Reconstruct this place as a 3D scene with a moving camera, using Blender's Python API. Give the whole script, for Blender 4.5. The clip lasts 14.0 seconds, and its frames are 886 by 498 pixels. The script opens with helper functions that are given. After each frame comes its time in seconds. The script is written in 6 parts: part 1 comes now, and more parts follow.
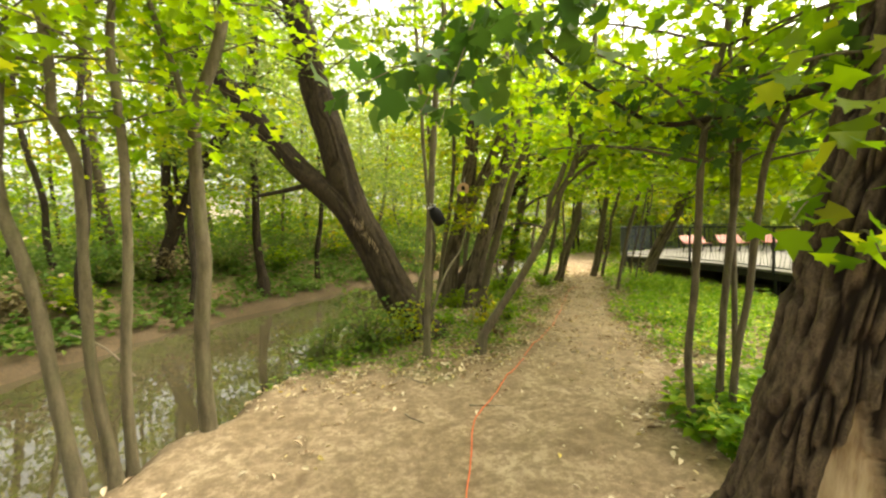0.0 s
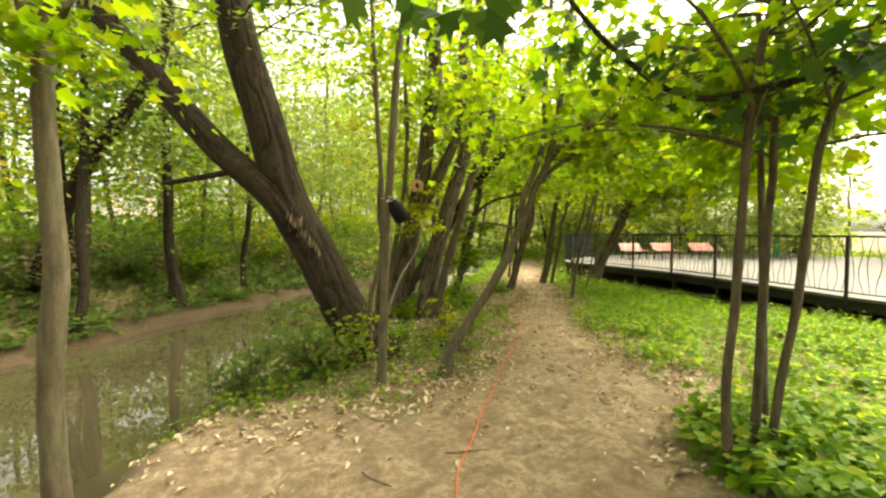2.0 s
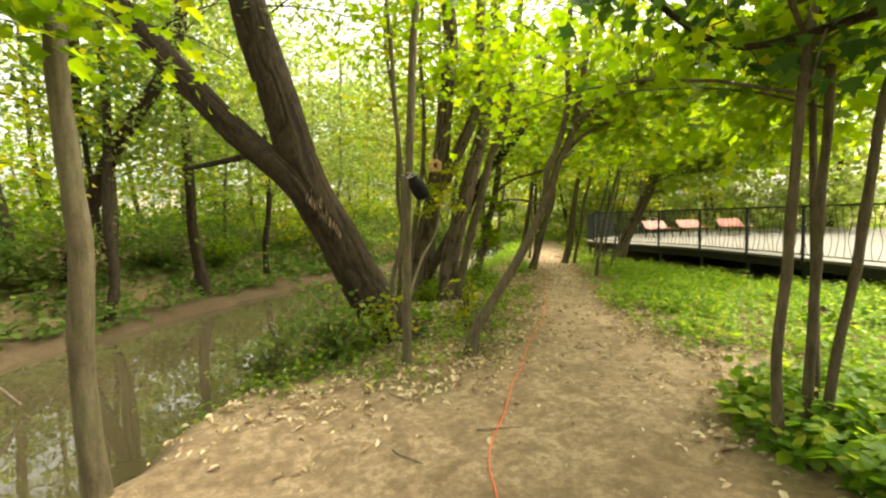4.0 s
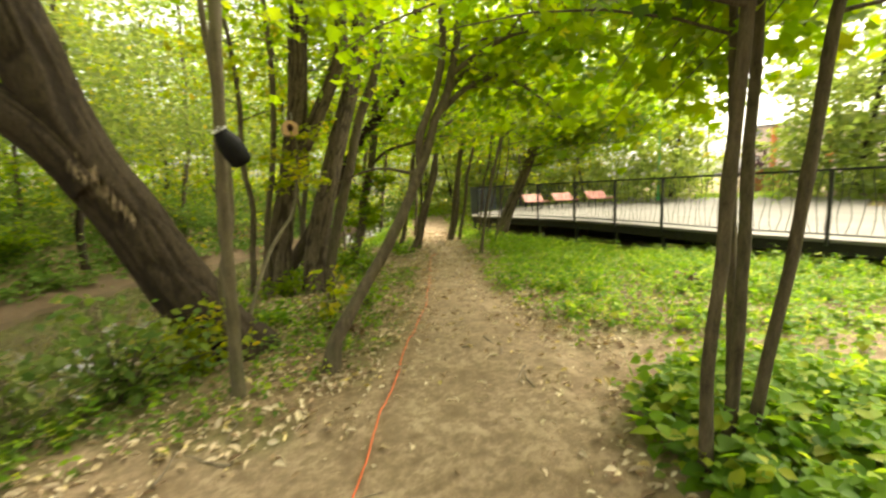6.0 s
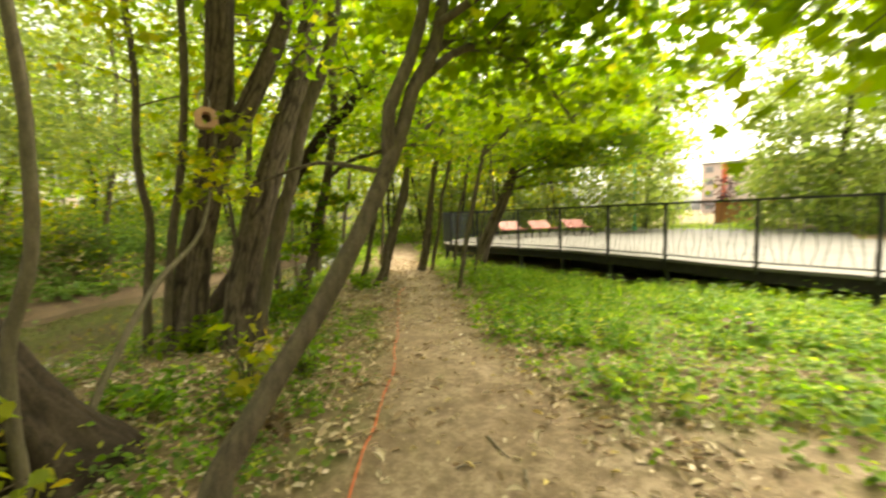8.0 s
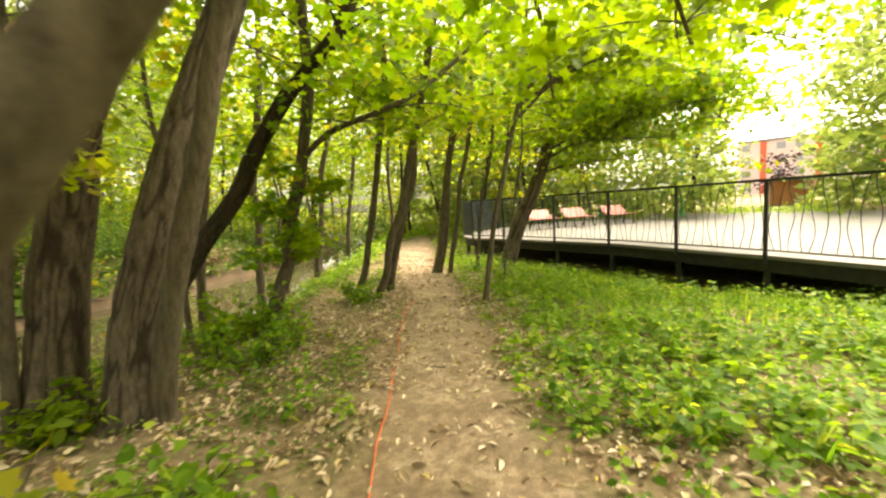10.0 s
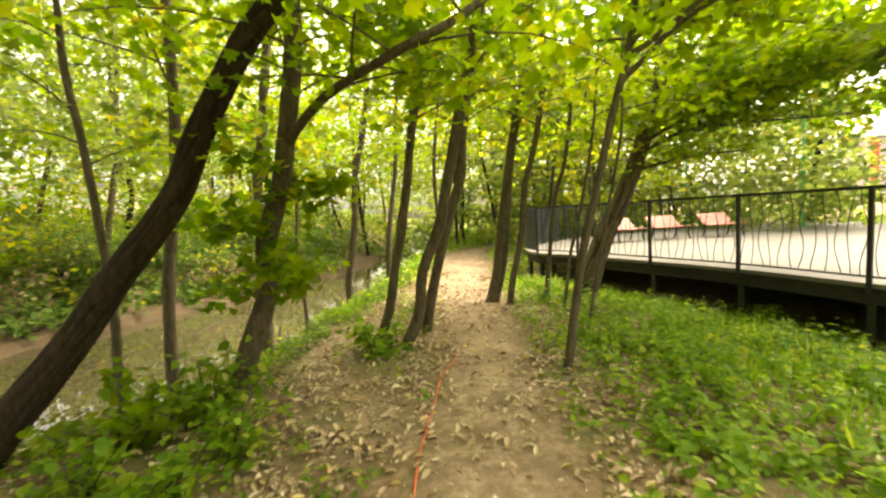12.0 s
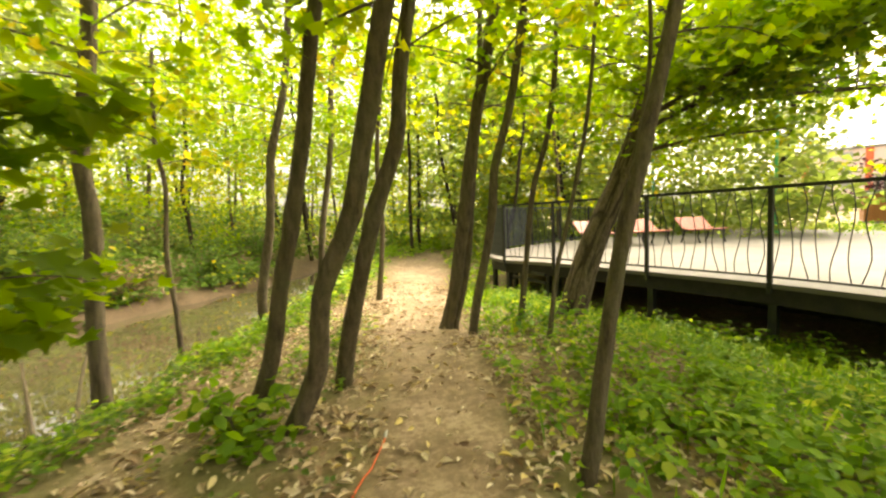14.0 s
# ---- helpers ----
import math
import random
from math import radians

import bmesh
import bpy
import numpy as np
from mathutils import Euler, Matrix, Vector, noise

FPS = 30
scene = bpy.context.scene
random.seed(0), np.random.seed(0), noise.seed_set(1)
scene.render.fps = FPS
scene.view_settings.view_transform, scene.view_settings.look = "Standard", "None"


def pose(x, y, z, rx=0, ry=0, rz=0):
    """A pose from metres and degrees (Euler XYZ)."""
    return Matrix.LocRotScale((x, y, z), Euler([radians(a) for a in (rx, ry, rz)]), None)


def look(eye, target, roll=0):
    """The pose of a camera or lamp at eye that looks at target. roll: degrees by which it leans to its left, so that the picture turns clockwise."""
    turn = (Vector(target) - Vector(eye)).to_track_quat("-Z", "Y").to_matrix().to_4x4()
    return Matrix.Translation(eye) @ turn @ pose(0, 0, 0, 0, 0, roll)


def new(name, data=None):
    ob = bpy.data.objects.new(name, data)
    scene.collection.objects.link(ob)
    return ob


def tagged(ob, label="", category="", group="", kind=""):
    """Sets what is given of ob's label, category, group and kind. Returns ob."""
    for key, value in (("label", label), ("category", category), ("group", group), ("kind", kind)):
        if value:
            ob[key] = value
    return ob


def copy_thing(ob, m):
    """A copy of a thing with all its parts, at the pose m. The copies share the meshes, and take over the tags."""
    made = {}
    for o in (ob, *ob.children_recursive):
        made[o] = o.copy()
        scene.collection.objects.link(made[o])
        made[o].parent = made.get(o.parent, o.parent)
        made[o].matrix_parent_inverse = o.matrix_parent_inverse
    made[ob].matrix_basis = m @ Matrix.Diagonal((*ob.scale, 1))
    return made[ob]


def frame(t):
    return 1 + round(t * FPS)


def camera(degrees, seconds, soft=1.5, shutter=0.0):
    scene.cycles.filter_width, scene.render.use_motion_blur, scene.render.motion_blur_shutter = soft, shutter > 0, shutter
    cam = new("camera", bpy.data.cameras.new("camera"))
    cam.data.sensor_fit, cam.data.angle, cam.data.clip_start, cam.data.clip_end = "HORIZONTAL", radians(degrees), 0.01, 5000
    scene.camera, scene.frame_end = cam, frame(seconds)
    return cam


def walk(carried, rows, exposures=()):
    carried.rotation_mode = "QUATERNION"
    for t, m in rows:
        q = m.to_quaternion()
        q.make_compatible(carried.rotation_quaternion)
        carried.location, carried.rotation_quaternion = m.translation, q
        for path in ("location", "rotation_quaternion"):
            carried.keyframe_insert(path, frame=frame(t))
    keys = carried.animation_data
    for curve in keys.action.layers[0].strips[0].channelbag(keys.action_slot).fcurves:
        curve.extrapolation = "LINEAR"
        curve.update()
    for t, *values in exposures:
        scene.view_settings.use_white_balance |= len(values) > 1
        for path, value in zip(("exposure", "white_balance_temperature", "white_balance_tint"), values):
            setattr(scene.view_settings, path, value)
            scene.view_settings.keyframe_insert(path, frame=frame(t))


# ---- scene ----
cam = camera(94.3, 14.0, soft=2.3, shutter=0.4)
PATH = [
    (0, (0.237, -0.378, 1.767), (0.478, 1.605, 1.658), -1.3),
    (0.5, (0.17, -0.159, 1.753), (0.507, 1.81, 1.649), -1.8),
    (1, (0.15, 0.081, 1.733), (0.52, 2.043, 1.615), -1.5),
    (1.5, (0.164, 0.365, 1.728), (0.576, 2.319, 1.628), -0.7),
    (2, (0.096, 0.568, 1.683), (0.636, 2.492, 1.601), -0.3),
    (2.2, (0.081, 0.611, 1.675), (0.568, 2.548, 1.58), -0.5),
    (4.3, (0.071, 0.722, 1.586), (0.532, 2.662, 1.423), -2.2),
    (4.5, (0.101, 0.789, 1.588), (0.64, 2.707, 1.41), -2.7),
    (5, (0.3, 1.09, 1.565), (0.931, 2.975, 1.34), -2.7),
    (5.5, (0.48, 1.299, 1.53), (1.164, 3.149, 1.196), -2.9),
    (6, (0.672, 1.579, 1.555), (1.607, 3.323, 1.268), -2.8),
    (6.5, (0.877, 1.932, 1.523), (2.051, 3.546, 1.383), -1.5),
    (7, (1.108, 2.276, 1.507), (2.439, 3.768, 1.456), -1.4),
    (7.5, (1.23, 2.65, 1.487), (2.545, 4.154, 1.409), -1.0),
    (8, (1.367, 3.057, 1.441), (2.453, 4.729, 1.282), -1.7),
    (8.2, (1.399, 3.227, 1.429), (2.382, 4.958, 1.237), -2.7),
    (10.3, (2.73, 4.961, 1.434), (3.723, 6.685, 1.231), -3.3),
    (10.5, (2.87, 5.113, 1.452), (3.759, 6.899, 1.307), -3.2),
    (11, (3.128, 5.622, 1.47), (3.954, 7.437, 1.307), -1.5),
    (11.5, (3.308, 6.073, 1.461), (4.125, 7.891, 1.303), -1.4),
    (12, (3.55, 6.576, 1.493), (4.302, 8.422, 1.332), -3.0),
    (12.5, (3.732, 7.039, 1.462), (4.539, 8.86, 1.282), -1.9),
    (13, (4.038, 7.469, 1.452), (4.858, 9.284, 1.276), -1.7),
    (13.5, (4.253, 7.883, 1.397), (5.123, 9.676, 1.233), -2.6),
    (14, (4.516, 8.257, 1.335), (5.448, 10.021, 1.189), -2.1),
]
walk(cam, [(t, look(eye, target, roll)) for t, eye, target, roll in PATH], [(0.0, 2.42, 7800, 2), (8.2, 2.3, 8000, 2), (10.3, 2.7, 8000, 9), (14.0, 2.7, 8500, 8)])

# ---- world, sun ----
SUN_EL, SUN_AZ = 52.0, 78.0
world = bpy.data.worlds.new("overcast_sky")
scene.world = world
world.use_nodes = True
wn = world.node_tree
wn.nodes.clear()
sky = wn.nodes.new("ShaderNodeTexSky")
sky.sky_type = "NISHITA"
sky.sun_disc = False
sky.sun_elevation, sky.sun_rotation = radians(SUN_EL), radians(SUN_AZ)
sky.air_density, sky.dust_density, sky.ozone_density = 1.0, 6.0, 1.0
pale = wn.nodes.new("ShaderNodeHueSaturation")
pale.inputs["Saturation"].default_value = 0.22
pale.inputs["Value"].default_value = 1.0
wbg = wn.nodes.new("ShaderNodeBackground")
wbg.inputs["Strength"].default_value = 0.14
wout = wn.nodes.new("ShaderNodeOutputWorld")
wn.links.new(sky.outputs[0], pale.inputs["Color"])
wn.links.new(pale.outputs[0], wbg.inputs["Color"])
wn.links.new(wbg.outputs[0], wout.inputs["Surface"])
sun_data = bpy.data.lights.new("sun", "SUN")
sun_data.energy, sun_data.angle, sun_data.color = 1.3, radians(60), (1.0, 0.95, 0.86)
sun = new("sun", sun_data)
sd = Vector((math.sin(radians(SUN_AZ)) * math.cos(radians(SUN_EL)), math.cos(radians(SUN_AZ)) * math.cos(radians(SUN_EL)), math.sin(radians(SUN_EL))))
sun.matrix_world = look(sd * 60, (0, 0, 0))
scene.view_settings.exposure = 0.0


# ---- materials ----
def mat(name):
    m = bpy.data.materials.new(name)
    m.use_nodes = True
    nt = m.node_tree
    nt.nodes.clear()
    out = nt.nodes.new("ShaderNodeOutputMaterial")
    return m, nt, out


def ramp(nt, fac, stops):
    r = nt.nodes.new("ShaderNodeValToRGB")
    el = r.color_ramp.elements
    while len(el) < len(stops):
        el.new(0.5)
    for e, (pos, c) in zip(el, stops):
        e.position, e.color = pos, (*c, 1)
    nt.links.new(fac, r.inputs["Fac"])
    return r.outputs["Color"]


def tex_noise(nt, vec, scale, detail=5.0, rough=0.6):
    n = nt.nodes.new("ShaderNodeTexNoise")
    n.inputs["Scale"].default_value, n.inputs["Detail"].default_value, n.inputs["Roughness"].default_value = scale, detail, rough
    nt.links.new(vec, n.inputs["Vector"])
    return n.outputs["Fac"]


def coords(nt, stretch=(1, 1, 1), which="Object"):
    c = nt.nodes.new("ShaderNodeTexCoord")
    mp = nt.nodes.new("ShaderNodeMapping")
    mp.inputs["Scale"].default_value = stretch
    nt.links.new(c.outputs[which], mp.inputs["Vector"])
    return mp.outputs["Vector"]


def mixc(nt, fac, a, b, mode="MIX"):
    m = nt.nodes.new("ShaderNodeMix")
    m.data_type, m.blend_type = "RGBA", mode
    for sock, v in ((m.inputs[0], fac), (m.inputs[6], a), (m.inputs[7], b)):
        if isinstance(v, (int, float)):
            sock.default_value = v
        elif isinstance(v, tuple):
            sock.default_value = (*v, 1)
        else:
            nt.links.new(v, sock)
    return m.outputs[2]


def bump(nt, height, strength, dist):
    b = nt.nodes.new("ShaderNodeBump")
    b.inputs["Strength"].default_value, b.inputs["Distance"].default_value = strength, dist
    nt.links.new(height, b.inputs["Height"])
    return b.outputs["Normal"]


def principled(nt, out, color, rough=0.8, metal=0.0, normal=None, spec=0.5):
    b = nt.nodes.new("ShaderNodeBsdfPrincipled")
    b.inputs["Metallic"].default_value = metal
    b.inputs["Specular IOR Level"].default_value = spec
    for key, v in (("Base Color", color), ("Roughness", rough)):
        if isinstance(v, tuple):
            b.inputs[key].default_value = (*v, 1)
        elif isinstance(v, (int, float)):
            b.inputs[key].default_value = v
        else:
            nt.links.new(v, b.inputs[key])
    if normal is not None:
        nt.links.new(normal, b.inputs["Normal"])
    nt.links.new(b.outputs[0], out.inputs["Surface"])
    return b


def bark_material(name, dark, light, scale, depth):
    m, nt, out = mat(name)
    v = coords(nt, (1, 1, 0.22))
    n1 = tex_noise(nt, v, scale, 6, 0.65)
    n2 = tex_noise(nt, coords(nt), scale * 0.12, 3)
    n3 = tex_noise(nt, coords(nt, (1, 1, 0.5)), scale * 4, 4)
    c = ramp(nt, n1, [(0.35, dark), (0.62, light)])
    c = mixc(nt, ramp(nt, n2, [(0.45, (0, 0, 0)), (0.7, (0.35, 0.35, 0.35))]), c, (light[0] * 0.75, light[1] * 1.0, light[2] * 0.7))
    c = mixc(nt, 0.3, c, ramp(nt, n3, [(0.3, (dark[0] * 0.7, dark[1] * 0.7, dark[2] * 0.7)), (0.7, light)]))
    principled(nt, out, c, 0.9, normal=bump(nt, n1, 0.9, depth), spec=0.25)
    return m


def furrow_material(name, dark, light):
    """Old bark: grey-brown plates, furrows between them with their shade painted near-black, and bare wood where the
    bark is gone.
    """
    m, nt, out = mat(name)
    n1 = tex_noise(nt, coords(nt, (1, 1, 0.3)), 34, 6, 0.65)
    n2 = tex_noise(nt, coords(nt), 90, 4, 0.7)
    c = mixc(nt, 0.35, ramp(nt, n1, [(0.35, dark), (0.65, light)]), ramp(nt, n2, [(0.35, dark), (0.65, light)]))
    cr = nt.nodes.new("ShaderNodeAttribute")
    cr.attribute_name = "furrow_shade"
    # groove shade put into the colour, near-black along the mask
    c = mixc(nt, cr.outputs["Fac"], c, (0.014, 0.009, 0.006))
    ba = nt.nodes.new("ShaderNodeAttribute")
    ba.attribute_name = "bare"
    wood = ramp(nt, tex_noise(nt, coords(nt, (1, 1, 0.15)), 18, 5), [(0.3, (0.2, 0.13, 0.075)), (0.55, (0.4, 0.31, 0.21)), (0.75, (0.5, 0.41, 0.29))])
    c = mixc(nt, ba.outputs["Fac"], c, wood)
    principled(nt, out, c, 0.92, normal=bump(nt, n1, 0.8, 0.012), spec=0.2)
    return m


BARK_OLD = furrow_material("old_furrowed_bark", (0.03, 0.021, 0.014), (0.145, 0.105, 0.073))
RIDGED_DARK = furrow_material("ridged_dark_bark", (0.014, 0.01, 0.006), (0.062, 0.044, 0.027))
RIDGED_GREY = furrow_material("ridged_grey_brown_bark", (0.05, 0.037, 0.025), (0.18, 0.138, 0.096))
BARK_DARK = bark_material("bark_dark", (0.012, 0.008, 0.005), (0.052, 0.037, 0.023), 20, 0.03)
BARK_GREY = bark_material("bark_grey_brown", (0.04, 0.029, 0.019), (0.145, 0.113, 0.075), 28, 0.014)
BARK_SMOOTH = bark_material("bark_smooth", (0.06, 0.048, 0.028), (0.15, 0.122, 0.077), 24, 0.007)


def leaf_material(name, cols, back, trans=0.5):
    m, nt, out = mat(name)
    g = nt.nodes.new("ShaderNodeNewGeometry")
    c = ramp(nt, g.outputs["Random Per Island"], cols)
    n = tex_noise(nt, coords(nt), 0.55, 2)
    c = mixc(nt, ramp(nt, n, [(0.35, (0, 0, 0)), (0.68, (0.6, 0.6, 0.6))]), c, back[0])
    t = mixc(nt, 1.0, c, back[1], "MULTIPLY")
    d = nt.nodes.new("ShaderNodeBsdfPrincipled")
    d.inputs["Roughness"].default_value = 0.6
    d.inputs["Specular IOR Level"].default_value = 0.2
    nt.links.new(c, d.inputs["Base Color"])
    tr = nt.nodes.new("ShaderNodeBsdfTranslucent")
    nt.links.new(t, tr.inputs["Color"])
    mx = nt.nodes.new("ShaderNodeMixShader")
    mx.inputs[0].default_value = trans
    nt.links.new(d.outputs[0], mx.inputs[1])
    nt.links.new(tr.outputs[0], mx.inputs[2])
    nt.links.new(mx.outputs[0], out.inputs["Surface"])
    return m


LEAF = leaf_material("maple_leaf", [(0.0, (0.055, 0.115, 0.008)), (0.5, (0.105, 0.175, 0.01)), (0.9, (0.16, 0.21, 0.014)), (1.0, (0.25, 0.23, 0.02))], ((0.165, 0.21, 0.01), (2.35, 2.4, 1.2)), 0.56)
LEAF_GOLD = leaf_material("yellowing_leaf", [(0.0, (0.09, 0.14, 0.01)), (0.5, (0.16, 0.2, 0.012)), (0.85, (0.26, 0.24, 0.02)), (1.0, (0.36, 0.24, 0.03))], ((0.21, 0.23, 0.012), (2.2, 2.2, 1.2)), 0.57)
LEAF_DARK = leaf_material("deep_green_leaf", [(0.0, (0.04, 0.09, 0.014)), (0.6, (0.08, 0.145, 0.022)), (1.0, (0.13, 0.18, 0.03))], ((0.09, 0.145, 0.03), (1.9, 1.9, 1.5)), 0.45)
# the maple leaf again, darker: overhead shade put into its colour
LEAF_SHADED = leaf_material("shaded_maple_leaf", [(0.0, (0.022, 0.06, 0.01)), (0.6, (0.045, 0.095, 0.016)), (1.0, (0.075, 0.125, 0.02))], ((0.05, 0.1, 0.02), (1.7, 1.8, 1.3)), 0.35)
LEAF_WILLOW = leaf_material("willow_leaf", [(0.0, (0.07, 0.11, 0.02)), (0.6, (0.12, 0.16, 0.04)), (1.0, (0.2, 0.22, 0.07))], ((0.14, 0.17, 0.05), (1.9, 1.9, 1.4)), 0.45)
LEAF_COVER = leaf_material("ground_cover_leaf", [(0.0, (0.05, 0.12, 0.012)), (0.45, (0.1, 0.195, 0.014)), (0.75, (0.2, 0.31, 0.022)), (1.0, (0.36, 0.36, 0.06))], ((0.14, 0.24, 0.016), (2.2, 2.1, 1.3)), 0.45)
LEAF_UNDER = leaf_material("undergrowth_leaf", [(0.0, (0.04, 0.09, 0.014)), (0.5, (0.08, 0.14, 0.022)), (0.9, (0.14, 0.18, 0.035)), (1.0, (0.24, 0.2, 0.07))], ((0.1, 0.15, 0.035), (2.2, 2.1, 1.6)), 0.45)
LEAF_PARK = leaf_material("park_leaf", [(0.0, (0.06, 0.1, 0.02)), (0.5, (0.1, 0.145, 0.03)), (1.0, (0.16, 0.185, 0.045))], ((0.125, 0.155, 0.04), (2.8, 2.7, 2.0)), 0.58)
LEAF_DRY = leaf_material("dry_brown_leaf", [(0.0, (0.05, 0.03, 0.015)), (0.6, (0.11, 0.07, 0.03)), (1.0, (0.2, 0.13, 0.05))], ((0.08, 0.05, 0.02), (1.3, 1.2, 1.0)), 0.25)
LEAF_PLUM = leaf_material("purple_leaf", [(0.0, (0.03, 0.008, 0.014)), (1.0, (0.09, 0.025, 0.035))], ((0.05, 0.015, 0.02), (1.3, 1.2, 1.0)), 0.25)
LITTER = leaf_material("leaf_litter", [(0.0, (0.16, 0.1, 0.06)), (0.2, (0.32, 0.21, 0.13)), (0.45, (0.52, 0.4, 0.27)), (0.85, (0.72, 0.61, 0.46)), (1.0, (0.6, 0.44, 0.1))], ((0.45, 0.33, 0.2), (1.0, 1.0, 1.0)), 0.1)
BRUSH = leaf_material("dry_brush", [(0.0, (0.12, 0.085, 0.045)), (0.6, (0.22, 0.17, 0.09)), (1.0, (0.3, 0.25, 0.13))], ((0.2, 0.16, 0.08), (1.2, 1.1, 1.0)), 0.25)


def ground_material():
    m, nt, out = mat("woodland_ground")
    at = nt.nodes.new("ShaderNodeAttribute")
    at.attribute_name = "worn"
    v = coords(nt)
    n1 = tex_noise(nt, v, 1.3, 6)
    n2 = tex_noise(nt, v, 14, 6, 0.7)
    n3 = tex_noise(nt, v, 90, 4, 0.7)
    dirt = ramp(nt, n1, [(0.3, (0.28, 0.205, 0.138)), (0.5, (0.43, 0.33, 0.235)), (0.7, (0.53, 0.42, 0.31))])
    dirt = mixc(nt, ramp(nt, n2, [(0.42, (0.65, 0.65, 0.65)), (0.58, (0, 0, 0))]), dirt, (0.18, 0.128, 0.08))
    n4 = tex_noise(nt, v, 4.2, 5, 0.65)
    dirt = mixc(nt, ramp(nt, n4, [(0.4, (0.7, 0.7, 0.7)), (0.56, (0, 0, 0))]), dirt, (0.19, 0.135, 0.085))
    soil = ramp(nt, n2, [(0.3, (0.12, 0.083, 0.05)), (0.52, (0.26, 0.188, 0.12)), (0.72, (0.41, 0.315, 0.21))])
    soil = mixc(nt, ramp(nt, n1, [(0.42, (0, 0, 0)), (0.62, (0.55, 0.55, 0.55))]), soil, (0.12, 0.15, 0.045))
    c = mixc(nt, at.outputs["Fac"], soil, dirt)
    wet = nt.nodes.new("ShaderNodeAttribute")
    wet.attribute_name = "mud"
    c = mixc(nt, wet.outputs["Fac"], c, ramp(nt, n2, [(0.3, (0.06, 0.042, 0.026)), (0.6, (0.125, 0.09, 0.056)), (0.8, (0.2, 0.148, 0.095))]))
    c = mixc(nt, 0.3, c, ramp(nt, n3, [(0.3, (0.1, 0.07, 0.045)), (0.7, (0.5, 0.4, 0.27))]), "OVERLAY")
    h = mixc(nt, 0.4, n2, n3)
    principled(nt, out, c, 0.95, normal=bump(nt, h, 0.9, 0.03), spec=0.2)
    return m


GROUND = ground_material()


def plain_material(name, a, b, scale, rough=0.7, metal=0.0, depth=0.002, stretch=(1, 1, 1), spec=0.5):
    m, nt, out = mat(name)
    v = coords(nt, stretch)
    n1 = tex_noise(nt, v, scale, 5)
    n2 = tex_noise(nt, v, scale * 9, 4)
    c = mixc(nt, 0.3, ramp(nt, n1, [(0.35, a), (0.65, b)]), ramp(nt, n2, [(0.3, a), (0.7, b)]))
    principled(nt, out, c, rough, metal, bump(nt, n2, 0.4, depth), spec)
    return m


STEEL = plain_material("dark_painted_steel", (0.014, 0.014, 0.015), (0.035, 0.034, 0.033), 9, 0.45, 0.3)
STEEL_BLUE = plain_material("blue_grey_painted_steel", (0.03, 0.035, 0.05), (0.06, 0.068, 0.09), 9, 0.45, 0.2)
PAVING = plain_material("pale_weathered_deck", (0.1, 0.09, 0.075), (0.15, 0.136, 0.116), 1.2, 0.8, 0, 0.004)
# near-black, so the shade under the deck sits in the timber's colour
TIMBER_DARK = plain_material("shade_dark_timber", (0.01, 0.008, 0.007), (0.026, 0.021, 0.017), 8, 0.85)
BENCH_RED = plain_material("red_varnished_slat", (0.36, 0.1, 0.07), (0.48, 0.17, 0.12), 12, 0.5)
BLACK_PLASTIC = plain_material("black_plastic", (0.006, 0.006, 0.006), (0.014, 0.014, 0.015), 20, 0.7, spec=0.12)
GREY_WIRE = plain_material("grey_wire", (0.3, 0.3, 0.29), (0.45, 0.44, 0.42), 20, 0.5, 0.3)
PEACH_WOOD = plain_material("pale_peach_wood", (0.5, 0.26, 0.16), (0.62, 0.36, 0.24), 14, 0.7)
# dark colour for the shade inside the feeder's hole
HOLE_DARK = plain_material("hole_shade", (0.05, 0.03, 0.02), (0.08, 0.05, 0.035), 10, 0.9)
FACADE = plain_material("pale_render_wall", (0.58, 0.52, 0.5), (0.68, 0.62, 0.6), 0.3, 0.9)
FACADE_PINK = plain_material("pink_render_wall", (0.66, 0.52, 0.48), (0.74, 0.6, 0.56), 0.3, 0.9)
ORANGE = plain_material("orange_red_panel", (0.55, 0.1, 0.04), (0.66, 0.16, 0.07), 0.5, 0.7)
ROOF_GREY = plain_material("grey_roofing", (0.14, 0.14, 0.14), (0.22, 0.21, 0.21), 0.7, 0.8)
KIOSK_WOOD = plain_material("orange_brown_boards", (0.34, 0.13, 0.055), (0.46, 0.2, 0.09), 3, 0.7, 0, 0.004, (6, 6, 0.6))
GREEN_PAINT = plain_material("bright_green_paint", (0.03, 0.3, 0.1), (0.05, 0.38, 0.14), 6, 0.5)
CUT_WOOD = plain_material("pale_bare_wood", (0.26, 0.18, 0.1), (0.4, 0.3, 0.19), 9, 0.85, 0, 0.006, (1, 1, 0.25))
LEASH = plain_material("orange_red_webbing", (0.62, 0.1, 0.03), (0.75, 0.16, 0.05), 60, 0.75)
STICK = plain_material("dead_stick", (0.12, 0.09, 0.06), (0.26, 0.21, 0.15), 20, 0.9)
m_, nt_, out_ = mat("window_glass")
principled(nt_, out_, (0.3, 0.3, 0.31), 0.08, 0.0, None, 0.8)
PANE = m_


def water_material():
    m, nt, out = mat("murky_stream_water")
    v = coords(nt)
    n1 = tex_noise(nt, coords(nt, (1, 0.5, 1)), 2.2, 3)
    n2 = tex_noise(nt, v, 0.35, 3)
    c = ramp(nt, n2, [(0.35, (0.062, 0.05, 0.026)), (0.65, (0.092, 0.074, 0.042))])
    principled(nt, out, c, 0.02, normal=bump(nt, n1, 0.07, 0.02), spec=0.6)
    return m


WATER = water_material()

